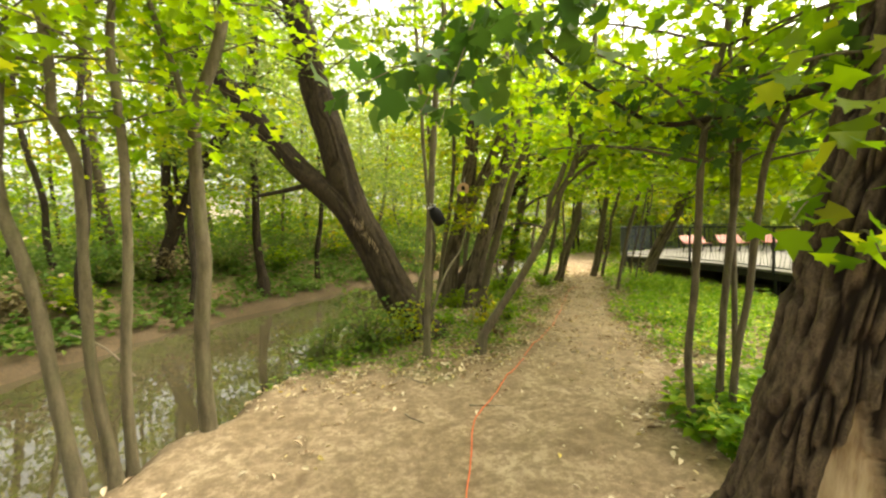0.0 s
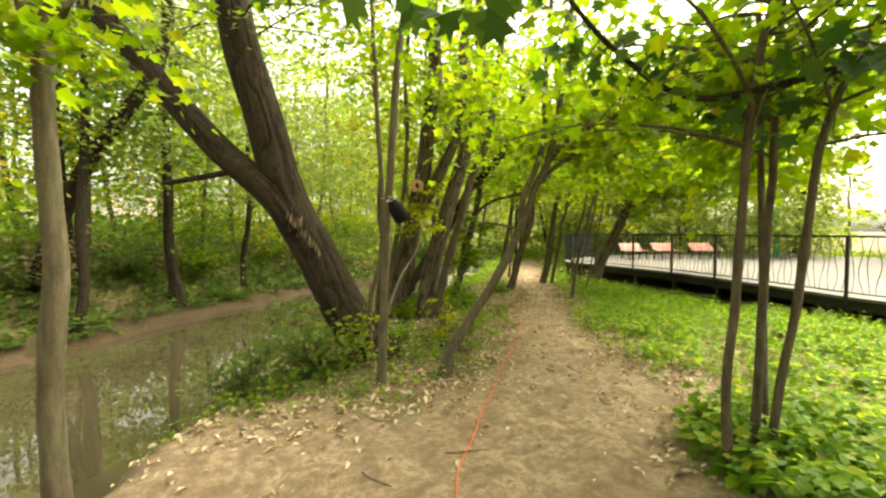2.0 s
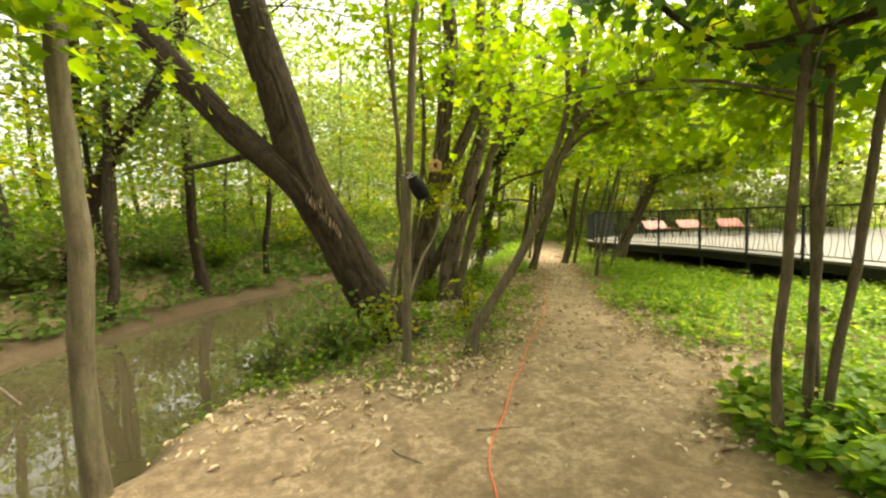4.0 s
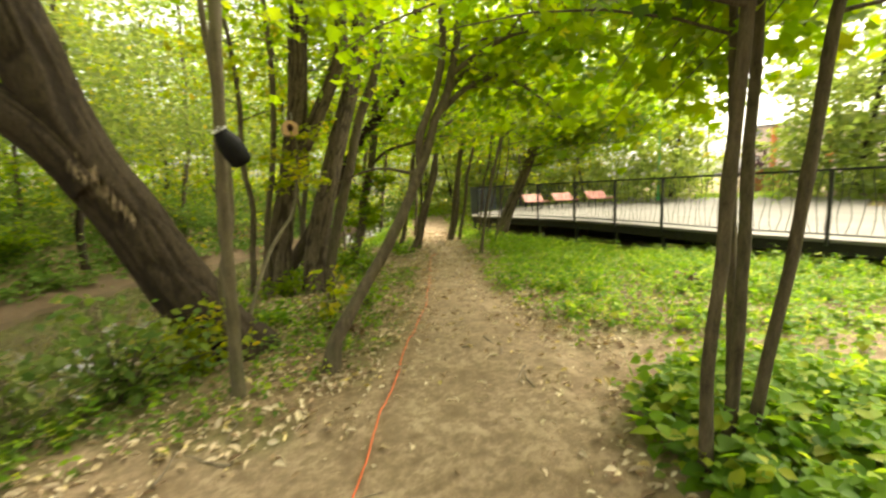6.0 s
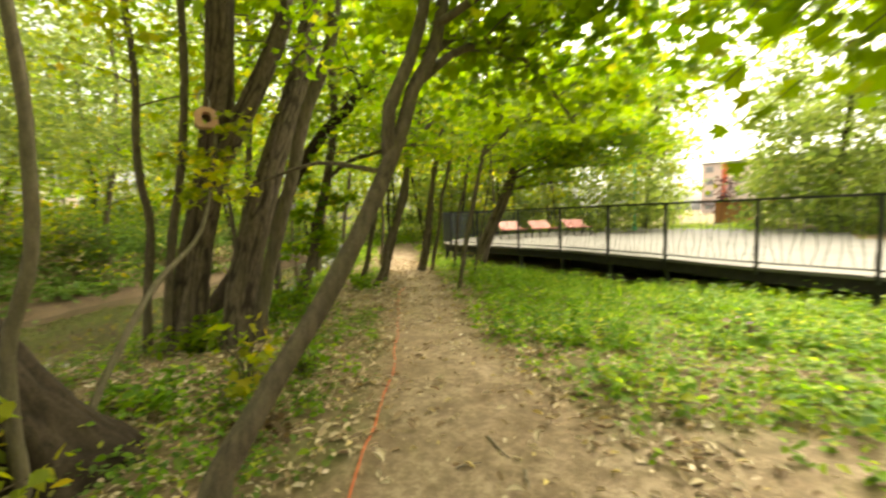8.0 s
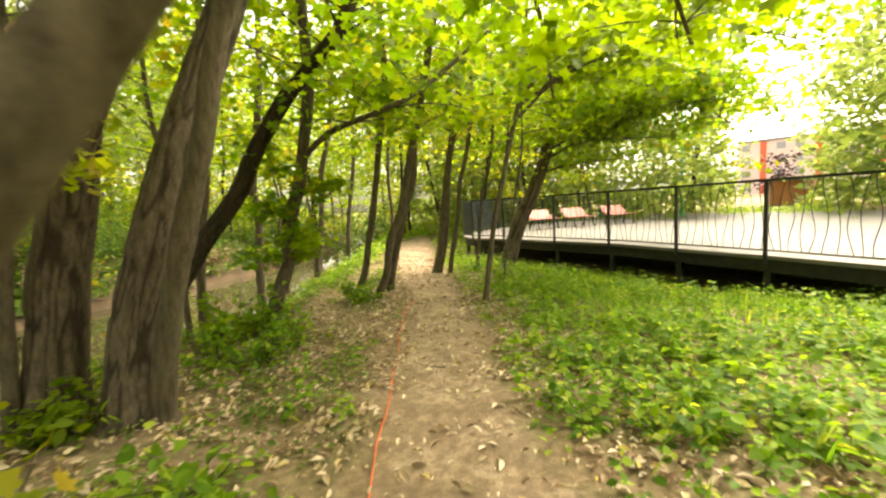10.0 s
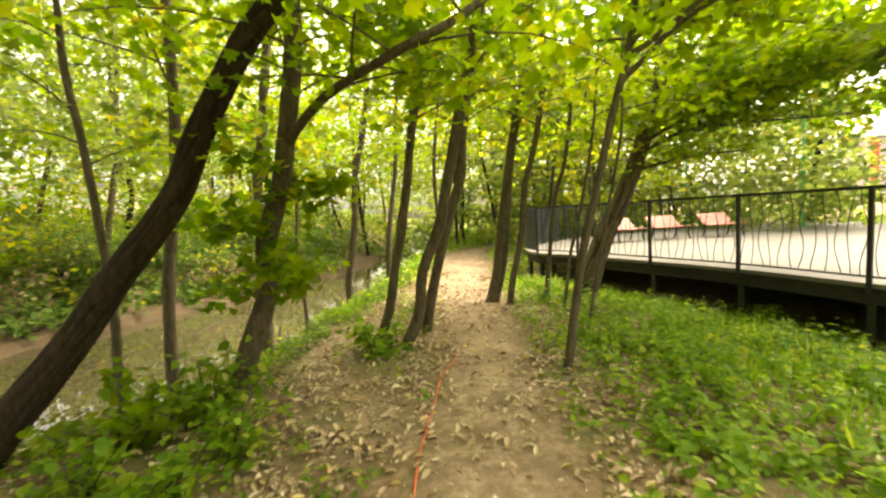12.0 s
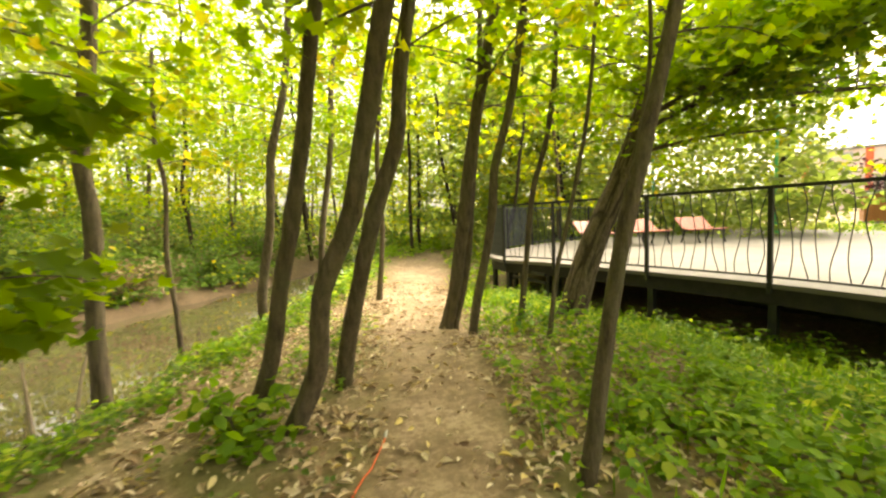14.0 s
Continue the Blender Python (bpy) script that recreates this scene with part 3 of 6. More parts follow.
def make_tree(base_label, stems, bark, crown, leaf, group="", name="tree", seed=1, sides=10, rough=0.05, extra_limbs=()):
    """A tree: stems as lists of (x, y, z) with a width at the foot and at the end; crown: list of
    (stem number, from height, reach, leaves, leaf size)."""
    rg = np.random.default_rng(seed)
    t = thing(name, (0, 0, 0), base_label, "tree", group)
    for k, (pts, r0, r1, upto) in enumerate(stems):
        full = grow(pts, upto) if upto else pts
        stout = r0 > 0.11 and name != "woodland_tree"
        line = smooth_line(full, 0.05 if stout else 0.14)
        s = np.linspace(0, 1, len(line))
        rad = r0 + (r1 - r0) * s ** 0.9
        if k == 0 or abs(line[0][2] - zat(line[0][0], line[0][1])) < 0.4:
            rad = rad * (1 + 0.55 * np.exp(-(line[:, 2] - line[0][2]) / 0.13))
            line[0][2] = min(line[0][2], zat(line[0][0], line[0][1])) - 0.08
        jit = np.cumsum(rg.normal(0, 0.003 if stout else 0.006, (len(line), 2)), 0)
        line[:, :2] += (jit - jit[0]) * np.clip(s * 3, 0, 1)[:, None] * 0.6
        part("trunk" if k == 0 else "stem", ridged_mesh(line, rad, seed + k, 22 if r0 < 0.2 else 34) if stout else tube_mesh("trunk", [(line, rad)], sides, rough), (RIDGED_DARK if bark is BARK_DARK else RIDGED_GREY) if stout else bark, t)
    lines = [smooth_line(grow(p, u) if u else p, 0.2) for p, _, _, u in stems]
    limbs, places, sizes = [], [], []
    for si, zb, reach, nleaf, size, *cap in crown:
        ax = lines[si]
        lb, pl = crown_arrays(ax, zb, cap[0] if cap else ax[-1][2], reach, nleaf, rg)
        keep = clear_of_trail(pl)
        if name == "tree":
            keep &= open_canopy(pl, rg)
        pl = pl[keep]
        limbs += [x for x in lb if clear_of_trail(x[0]).all()]
        places.append(pl)
        sizes.append(rg.uniform(0.65, 1.2, len(pl)) * size)
    for pts, r0, r1 in extra_limbs:
        line = smooth_line(pts, 0.2)
        part("limb", tube_mesh("limb", [(line, np.linspace(r0, r1, len(line)))], 8, 0.05), bark, t)
    if places:
        if name == "tree":
            limbs.sort(key=lambda q: -q[1][0])
            for limb in limbs[:6]:
                part("branch", tube_mesh("branch", [limb], 6), bark, t)
            limbs = limbs[6:]
        if limbs:
            tagged(part("branchwork", tube_mesh("branchwork", limbs, 4), bark, t), kind="stuff")
        part("crown", leaf_mesh("crown", np.vstack(places), np.concatenate(sizes), LOBED if name == "tree" else NARROW2 if name == "willow_tree" else DIAMOND, rg, 0.55, 0.35), leaf, t)
    return t


def spray(t, start, end, n, size, leaf, rg, sag=0.15, r=0.008, bark=None, spread=0.1):
    """A leafy twig from start to end."""
    s, e = np.array(start, float), np.array(end, float)
    u = np.linspace(0, 1, 8)[:, None]
    line = s + (e - s) * u + np.array([0, 0, -sag]) * (u ** 2 - u) * -1 * -1
    part("twig", tube_mesh("twig", [(line, np.linspace(r, 0.002, 8))], 5), bark or BARK_SMOOTH, t)
    w = rg.uniform(0.15, 1.05, n)
    q = np.stack([np.interp(w, u[:, 0], line[:, c]) for c in range(3)], -1) + rg.normal(0, spread, (n, 3)) * np.array([1, 1, 0.6])
    part("leaves", leaf_mesh("leaves", q, rg.uniform(0.7, 1.2, n) * size, LOBED, rg, 0.5, 0.7), leaf, t)


SAPLING = "slim young maple with smooth grey-brown stem on the stream bank"
sap = [
    ([(-2.04, 2.78, -0.2), (-2.17, 2.80, 0.63), (-2.24, 2.81, 1.24), (-2.36, 2.82, 1.76), (-2.44, 2.83, 2.15)], 0.05, 0.03, 5.5),
    ([(-1.86, 2.89, -0.15), (-1.99, 2.90, 0.79), (-2.01, 2.91, 1.42), (-2.02, 2.91, 2.32), (-2.15, 2.92, 2.60), (-2.18, 2.93, 3.23)], 0.043, 0.02, 5.8),
    ([(-1.80, 2.97, -0.15), (-1.80, 2.95, 0.76), (-1.73, 2.94, 1.62), (-1.73, 2.94, 2.57), (-1.78, 2.95, 3.14), (-1.76, 2.95, 3.45)], 0.04, 0.02, 6.0),
]
for k, st in enumerate(sap):
    make_tree(SAPLING, [st], BARK_SMOOTH, [(0, 2.5, 1.6, 1800, 0.1)], LEAF, "bank saplings", seed=20 + k)
make_tree("young maple with a swollen, crooked stem at the bank edge", [
    ([(-1.43, 3.42, -0.2), (-1.47, 3.44, 0.8), (-1.41, 3.43, 1.55), (-1.44, 3.43, 2.55), (-1.40, 3.43, 2.88), (-1.24, 3.41, 3.26), (-1.16, 3.40, 3.7)], 0.07, 0.032, 6.0),
    ([(-1.44, 3.43, 2.6), (-1.55, 3.44, 3.1), (-1.72, 3.45, 3.7)], 0.03, 0.015, 5.2)], BARK_SMOOTH, [(0, 3.2, 1.8, 1500, 0.1), (1, 3.3, 1.2, 500, 0.1)], LEAF, "bank saplings", seed=25)

# three stems by the path
TRIO = "slim dark maple stem, one of three, rising from low green plants"
trio = [
    ([(2.6, 2.6, 0.1), (2.54, 2.57, 0.7), (2.57, 2.54, 1.2), (2.58, 2.52, 1.7), (2.57, 2.49, 2.2), (2.63, 2.48, 2.7), (2.78, 2.49, 3.3)], 0.03, 0.02, 5.2),
    ([(2.88, 2.65, 0.1), (2.85, 2.61, 0.7), (2.89, 2.63, 1.2), (2.97, 2.68, 1.7), (3.04, 2.71, 2.2), (3.07, 2.73, 2.7), (3.1, 2.73, 3.3)], 0.03, 0.02, 5.2),
    ([(2.91, 2.56, 0.1), (2.88, 2.49, 0.7), (2.93, 2.44, 1.2), (2.95, 2.41, 1.7), (3.0, 2.39, 2.2), (3.2, 2.36, 2.7), (3.55, 2.31, 3.3)], 0.028, 0.017, 4.6),
]
for k, st in enumerate(trio):
    slim = make_tree(TRIO, [st], BARK_GREY, [(0, 2.1, 2.1, 1900, 0.1)], LEAF, "three stems by the path", seed=30 + k)
    rgt = np.random.default_rng(130 + k)
    foot = np.array([(2.7, 2.52, 2.75), (3.07, 2.72, 2.6), (3.03, 2.3, 2.6)][k])
    for dx, dy, dz in ((0.3, 1.3, 0.15), (0.75, 1.1, -0.15), (1.1, 0.6, 0.1), (0.1, 0.8, 0.5), (0.6, 1.35, -0.6), (0.95, 1.15, -0.5), (1.3, 0.85, -0.4)):
        spray(slim, foot, foot + np.array([dx, dy, dz]) * rgt.uniform(0.85, 1.25), 26, 0.125, LEAF, rgt, spread=0.15)


# the big furrowed trunk at the path's edge
def furrowed_trunk():
    t = thing("tree", (0, 0, 0), "big old tree with deeply furrowed grey-brown bark beside the path", "tree")
    axis = smooth_line([(2.3, 1.42, -0.15), (2.28, 1.36, 0.4), (2.27, 1.28, 0.9), (2.32, 1.2, 1.5), (2.43, 1.15, 2.1), (2.56, 1.11, 2.8), (2.8, 1.0, 4.2), (3.1, 0.9, 6.0), (3.3, 0.8, 8.0)], 0.035)
    n, sides = len(axis), 270
    ang = np.arange(sides) * 2 * np.pi / sides
    z = axis[:, 2][:, None]
    rad = 0.25 - 0.014 * z + 0.27 * np.exp(-(z + 0.15) / 0.3)
    lobes = 1 + 0.13 * np.exp(-(z + 0.15) / 0.5) * np.cos(4 * ang[None] + 0.6)
    a = ang[None] + 0.05 * np.sin(z * 2.1)
    u, zz = a / (2 * np.pi), np.broadcast_to(z, (n, sides))
    warp = cell_noise(u * 14, zz * 3.0, 14, 2)
    plate = np.abs(cell_noise(u * 48 + 1.8 * warp, zz * 4.2 + 0.8 * cell_noise(u * 48, zz * 11, 48, 3), 48, 5) - 0.5) * 2
    chip = cell_noise(u * 60 + warp, zz * 17, 60, 7)
    ridge = sstep(plate, 0.02, 0.5)
    deg = np.degrees(ang)[None] % 360
    edge = 0.02 * np.sin(deg * 0.4) + 0.05 * (warp - 0.5)
    bare = sstep(deg - 203 - 30 * z + 120 * edge, 0, 3) * (1 - sstep(deg, 300, 306)) * (1 - sstep(z + edge - 1.02 + 0.011 * np.abs(deg - 234), 0, 0.04))
    flare = 0.16 * np.exp(-(z + 0.1) / 0.28) * np.clip(np.cos(ang[None] - 2.1), 0, 1)
    rad = rad * lobes + flare + 0.008 + (0.05 * ridge * (0.75 + 0.25 * chip) + 0.012 * chip) * (1 - bare) - 0.02 - 0.05 * bare + RNG.normal(0, 0.002, (n, sides))
    # where groove shade is painted dark, between plates and along chips
    furrow_shade = np.maximum(1 - sstep(plate, 0.1, 0.4), 0.7 * (1 - sstep(np.abs(chip - 0.5), 0.0, 0.1)) * (warp > 0.5)) * (1 - bare)
    ring = np.stack((np.cos(ang), np.sin(ang), np.zeros(sides)), -1)
    verts = (axis[:, None] + ring[None] * rad[:, :, None]).reshape(-1, 3)
    i, j = np.meshgrid(np.arange(n - 1), np.arange(sides), indexing="ij")
    p = i * sides + j
    q = i * sides + (j + 1) % sides
    quads = np.stack((p, q, q + sides, p + sides), -1).reshape(-1, 4)
    me = mesh_uniform("trunk", verts, quads.ravel(), np.full(len(quads), 4))
    me.polygons.foreach_set("use_smooth", [True] * len(quads))
    for key, val in (("furrow_shade", furrow_shade), ("bare", bare)):
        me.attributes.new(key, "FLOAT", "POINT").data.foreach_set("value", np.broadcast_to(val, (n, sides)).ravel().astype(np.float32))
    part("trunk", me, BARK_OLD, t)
    rg = np.random.default_rng(4)
    ax = axis[::8]
    lb, pl = crown_arrays(ax, 3.4, 6.5, 2.8, 2600, rg)
    tagged(part("branchwork", tube_mesh("branchwork", lb, 5), BARK_DARK, t), kind="stuff")
    part("crown", leaf_mesh("crown", pl, rg.uniform(0.7, 1.2, len(pl)) * 0.1, LOBED, rg, 0.5, 0.35), LEAF, t)
    # the long low bough that hangs across the path
    bough = smooth_line([(2.48, 1.2, 2.45), (2.62, 1.95, 2.5), (2.45, 2.75, 2.55), (1.95, 2.9, 2.85), (1.45, 2.8, 3.15), (1.0, 2.6, 3.4)], 0.12)
    part("bough", tube_mesh("bough", [(bough, np.linspace(0.03, 0.012, len(bough)))], 8, 0.04), BARK_DARK, t)
    for k in range(16):
        p = bough[int((k + 0.7) / 17 * (len(bough) - 1))]
        e = p + np.array([rg.uniform(-0.5, 0.5), rg.uniform(-0.4, 0.5), rg.uniform(-0.35, 0.25)])
        spray(t, p, e, 12, 0.11, LEAF_SHADED, rg)
    for s, e in (((1.0, 2.6, 3.4), (0.35, 1.6, 2.25)), ((0.9, 2.5, 3.3), (0.45, 1.35, 2.2)), ((1.2, 2.6, 3.3), (0.8, 1.5, 2.45)), ((0.7, 2.0, 2.8), (0.0, 1.7, 2.4)), ((1.0, 2.4, 3.2), (1.2, 1.5, 2.6))):
        spray(t, s, e, 24, 0.14, LEAF_SHADED, rg, spread=0.14)
    for s, e in (((2.2, 1.25, 1.88), (1.75, 1.02, 1.76)), ((2.25, 1.12, 2.08), (1.82, 0.8, 2.14)), ((2.15, 1.1, 1.7), (1.9, 0.84, 1.64)), ((2.35, 1.15, 2.45), (1.74, 1.13, 2.35))):
        spray(t, s, e, 14, 0.11, LEAF, rg, spread=0.1)
    return t


furrowed_trunk()

# dead leaf bunch on a bare branch
dry = make_tree("bare branch with a hanging bunch of dry brown leaves", [([(3.13, 2.75, 3.2), (3.15, 3.3, 3.4), (3.1, 3.9, 3.35), (2.9, 4.4, 3.3)], 0.016, 0.006, 0)], BARK_GREY, [], LEAF, name="dead_branch", sides=6)
rgd = np.random.default_rng(8)
pd = np.array([3.08, 3.9, 3.12]) + rgd.normal(0, 1, (160, 3)) * np.array([0.28, 0.22, 0.13])
part("dry_leaves", leaf_mesh("dry_leaves", pd, rgd.uniform(0.06, 0.13, 160), NARROW, rgd, 0.5, 1.1), LEAF_DRY, dry)

# the leaning willow by the water
willow = make_tree("thick dark willow leaning over the stream, forked low", [
    ([(0.72, 6.28, -0.1), (0.52, 6.3, 0.25), (0.22, 6.38, 0.80), (-0.08, 6.44, 1.46), (-0.33, 6.48, 1.95), (-0.53, 6.54, 2.59), (-0.74, 6.58, 3.39), (-0.95, 6.63, 4.17), (-1.11, 6.66, 4.94)], 0.31, 0.13, 8.5),
    ([(-0.28, 6.36, 1.72), (-0.62, 6.42, 2.2), (-1.19, 6.53, 2.73), (-1.92, 6.68, 3.59), (-2.64, 6.83, 4.51), (-2.89, 6.89, 4.89)], 0.19, 0.09, 8.0),
    ([(-1.05, 6.5, 2.5), (-1.4, 6.55, 2.42), (-1.95, 6.66, 2.33)], 0.045, 0.03, 0)],
    BARK_DARK, [(0, 4.2, 3.3, 4200, 0.16), (1, 4.0, 2.7, 3200, 0.16)], LEAF_WILLOW, name="willow_tree", seed=41, sides=18, rough=0.035)
rgw = np.random.default_rng(5)
tear = rgw.uniform(0, 1, 100)[:, None]
torn = np.array([-0.36, 6.16, 1.95]) + tear * np.array([0.36, -0.03, -0.5]) + rgw.normal(0, 1, (100, 3)) * np.array([0.045, 0.01, 0.035]) * (1.2 - tear)
part("torn_wood", leaf_mesh("torn_wood", torn, rgw.uniform(0.05, 0.12, 100), BLADE, rgw, 0.2, 1.3), CUT_WOOD, willow, "pale torn wood fibres")

# slender tree that carries the black pot, with a twin
make_tree("slender straight young tree with pale grey bark beside the path", [
    ([(0.64, 5.08, -0.05), (0.68, 5.07, 0.84), (0.72, 5.05, 1.65), (0.79, 5.03, 2.42), (0.86, 5.01, 3.39)], 0.05, 0.028, 7.5)], BARK_SMOOTH, [(0, 3.4, 1.7, 1300, 0.1)], LEAF, seed=45)
make_tree("thin crooked young tree standing by the leaning willow", [
    ([(0.62, 5.95, -0.05), (0.62, 5.95, 0.79), (0.76, 5.92, 1.34), (0.79, 5.9, 2.15), (0.73, 5.92, 3.00), (0.69, 5.93, 3.94)], 0.036, 0.02, 6.5)], BARK_SMOOTH, [(0, 3.2, 1.4, 900, 0.1)], LEAF, seed=46)

make_tree("thin crooked stem behind the leaning willow", [([(1.0, 8.75, -0.2), (1.07, 8.70, 0.67), (1.14, 8.65, 1.43), (1.08, 8.69, 2.05), (1.12, 8.66, 2.95), (1.08, 8.69, 3.83)], 0.05, 0.025, 5.5)], BARK_GREY, [(0, 2.6, 1.5, 900, 0.1)], LEAF_GOLD, seed=47)
make_tree("dark twisted old tree leaning on the far bank", [([(-6.6, 12.3, 0.0), (-6.1, 12.15, 1.4), (-5.4, 11.95, 2.9), (-4.9, 11.8, 3.7), (-4.3, 11.7, 4.5), (-3.8, 11.6, 5.2)], 0.2, 0.1, 7.5), ([(-5.9, 12.1, 1.9), (-6.1, 12.2, 3.2), (-6.0, 12.3, 4.6)], 0.14, 0.07, 7.0)], BARK_DARK, [(0, 3.8, 2.4, 1500, 0.14), (1, 3.4, 2.2, 1200, 0.14)], LEAF_DARK, seed=48)
make_tree("straight dark tree on the far bank", [([(-4.0, 13.6, 0.1), (-4.15, 13.61, 1.4), (-4.15, 13.62, 3.20), (-4.18, 13.62, 4.47), (-4.36, 13.64, 6.4)], 0.14, 0.08, 8.0)], BARK_DARK, [(0, 3.6, 2.4, 2000, 0.14)], LEAF, seed=49)

# the clump of big stems
make_tree("clump of tall grey-brown stems growing from one root", [
    ([(1.38, 8.8, -0.1), (1.47, 8.78, 0.5), (1.56, 8.75, 1.1), (1.7, 8.68, 1.7), (1.82, 8.5, 2.3), (1.9, 8.25, 2.9), (1.92, 8.0, 3.6)], 0.195, 0.08, 7.5),
    ([(1.70, 8.5, 1.8), (1.84, 8.42, 2.1), (2.22, 8.17, 2.9), (2.47, 8.02, 3.52), (2.54, 7.97, 3.88)], 0.12, 0.06, 6.8),
    ([(1.92, 8.4, -0.1), (2.01, 8.48, 0.65), (2.23, 8.5, 1.52), (2.52, 8.6, 2.4), (2.85, 8.8, 3.3), (3.1, 9.0, 4.2)], 0.185, 0.09, 7.0),
    ([(2.1, 8.3, -0.05), (2.23, 8.2, 0.73), (2.57, 8.02, 2.03), (2.70, 7.95, 2.6), (3.0, 7.75, 3.4)], 0.085, 0.05, 6.5),
    ([(1.2, 8.7, 0.0), (1.3, 8.6, 1.0), (1.5, 8.45, 2.2), (1.6, 8.35, 3.4)], 0.05, 0.03, 6.0)],
    BARK_GREY, [(0, 3.3, 2.2, 2600, 0.11), (2, 3.3, 2.2, 2600, 0.11), (1, 3.6, 2.0, 1500, 0.11), (3, 3.4, 2, 1500, 0.11)], LEAF, seed=50, sides=14)
make_tree("thin sapling leaning sharply out of the clump", [([(0.72, 6.2, -0.05), (0.9, 6.55, 0.4), (1.2, 7.05, 0.95), (1.6, 7.6, 1.4)], 0.028, 0.018, 2.2)], BARK_SMOOTH, [(0, 1.6, 0.5, 60, 0.09)], LEAF_GOLD, seed=51)

# slanting tree over the path
make_tree("slanting grey-brown maple that forks above the path", [
    ([(1.37, 5.14, 0.15), (1.70, 5.18, 0.61), (2.12, 5.25, 1.18), (2.52, 5.38, 1.85), (2.69, 5.43, 2.24), (2.93, 5.49, 2.63), (3.11, 5.53, 3.41)], 0.06, 0.03, 5.6),
    ([(2.50, 5.38, 1.80), (2.52, 5.39, 2.11), (2.72, 5.45, 2.46), (2.89, 5.49, 2.98), (2.93, 5.53, 3.67)], 0.044, 0.022, 6.0),
    ([(2.72, 5.45, 2.28), (3.19, 5.53, 2.63), (3.89, 5.79, 2.85), (4.76, 6.14, 2.76), (5.54, 6.40, 2.46)], 0.032, 0.012, 0),
    ([(2.85, 5.47, 2.50), (3.54, 6.05, 2.98), (4.41, 6.84, 3.20), (5.28, 7.53, 2.98), (5.89, 8.05, 2.54)], 0.032, 0.012, 0),
    ([(2.93, 5.49, 2.72), (3.46, 5.18, 3.07), (4.33, 4.75, 3.33), (5.37, 4.23, 3.33), (6.24, 3.71, 2.98)], 0.03, 0.012, 0),
    ([(2.41, 5.34, 1.72), (2.15, 5.71, 1.80), (1.80, 6.05, 1.67)], 0.018, 0.008, 0)],
    BARK_GREY, [(0, 2.9, 2.2, 1100, 0.11), (1, 3.0, 1.9, 700, 0.11), (2, 2.5, 1.3, 1700, 0.115, 3.1), (3, 2.6, 1.3, 1200, 0.115, 3.5), (4, 2.8, 1.6, 3000, 0.125, 3.6)], LEAF, seed=52, sides=12)

# further along: trees on the left of the path
make_tree("dark curved tree leaning from the stream bank over the path", [
    ([(1.47, 9.91, -0.3), (1.79, 10.03, 0.2), (2.16, 10.13, 0.7), (2.5, 10.18, 1.2), (2.87, 10.16, 1.7), (3.1, 10.06, 2.2), (3.46, 9.83, 2.8), (4.03, 9.45, 3.5)], 0.125, 0.06, 5.4)], BARK_DARK, [(0, 2.9, 2.2, 1700, 0.11)], LEAF, seed=60, sides=12)
make_tree("upright maple on the bank with one long bough over the path", [
    ([(3.12, 10.5, -0.15), (3.25, 10.5, 0.35), (3.44, 10.48, 0.85), (3.49, 10.45, 1.35), (3.64, 10.4, 1.85), (3.72, 10.35, 2.35), (3.8, 10.25, 2.95), (3.78, 10.1, 3.65)], 0.1, 0.05, 5.4),
    ([(3.7, 10.36, 2.15), (3.95, 9.95, 2.42), (4.34, 9.2, 2.55), (4.75, 9.0, 2.75), (5.3, 8.95, 3.2), (6.0, 8.9, 3.8)], 0.04, 0.018, 0)],
    BARK_GREY, [(0, 2.5, 2.0, 1900, 0.11), (1, 2.8, 1.5, 900, 0.11), (0, 0.6, 0.75, 520, 0.14, 2.1)], LEAF, seed=61, sides=12)
make_tree("thin crooked sapling at the water's edge", [([(2.22, 10.9, -0.35), (2.21, 10.9, 0.44), (2.23, 10.9, 0.82), (2.14, 10.93, 2.24), (2.05, 10.96, 2.89)], 0.042, 0.02, 4.5)], BARK_GREY, [(0, 1.9, 1.2, 700, 0.1)], LEAF, seed=62)
PATHSIDE = "slim dark-barked maple at the edge of the path"
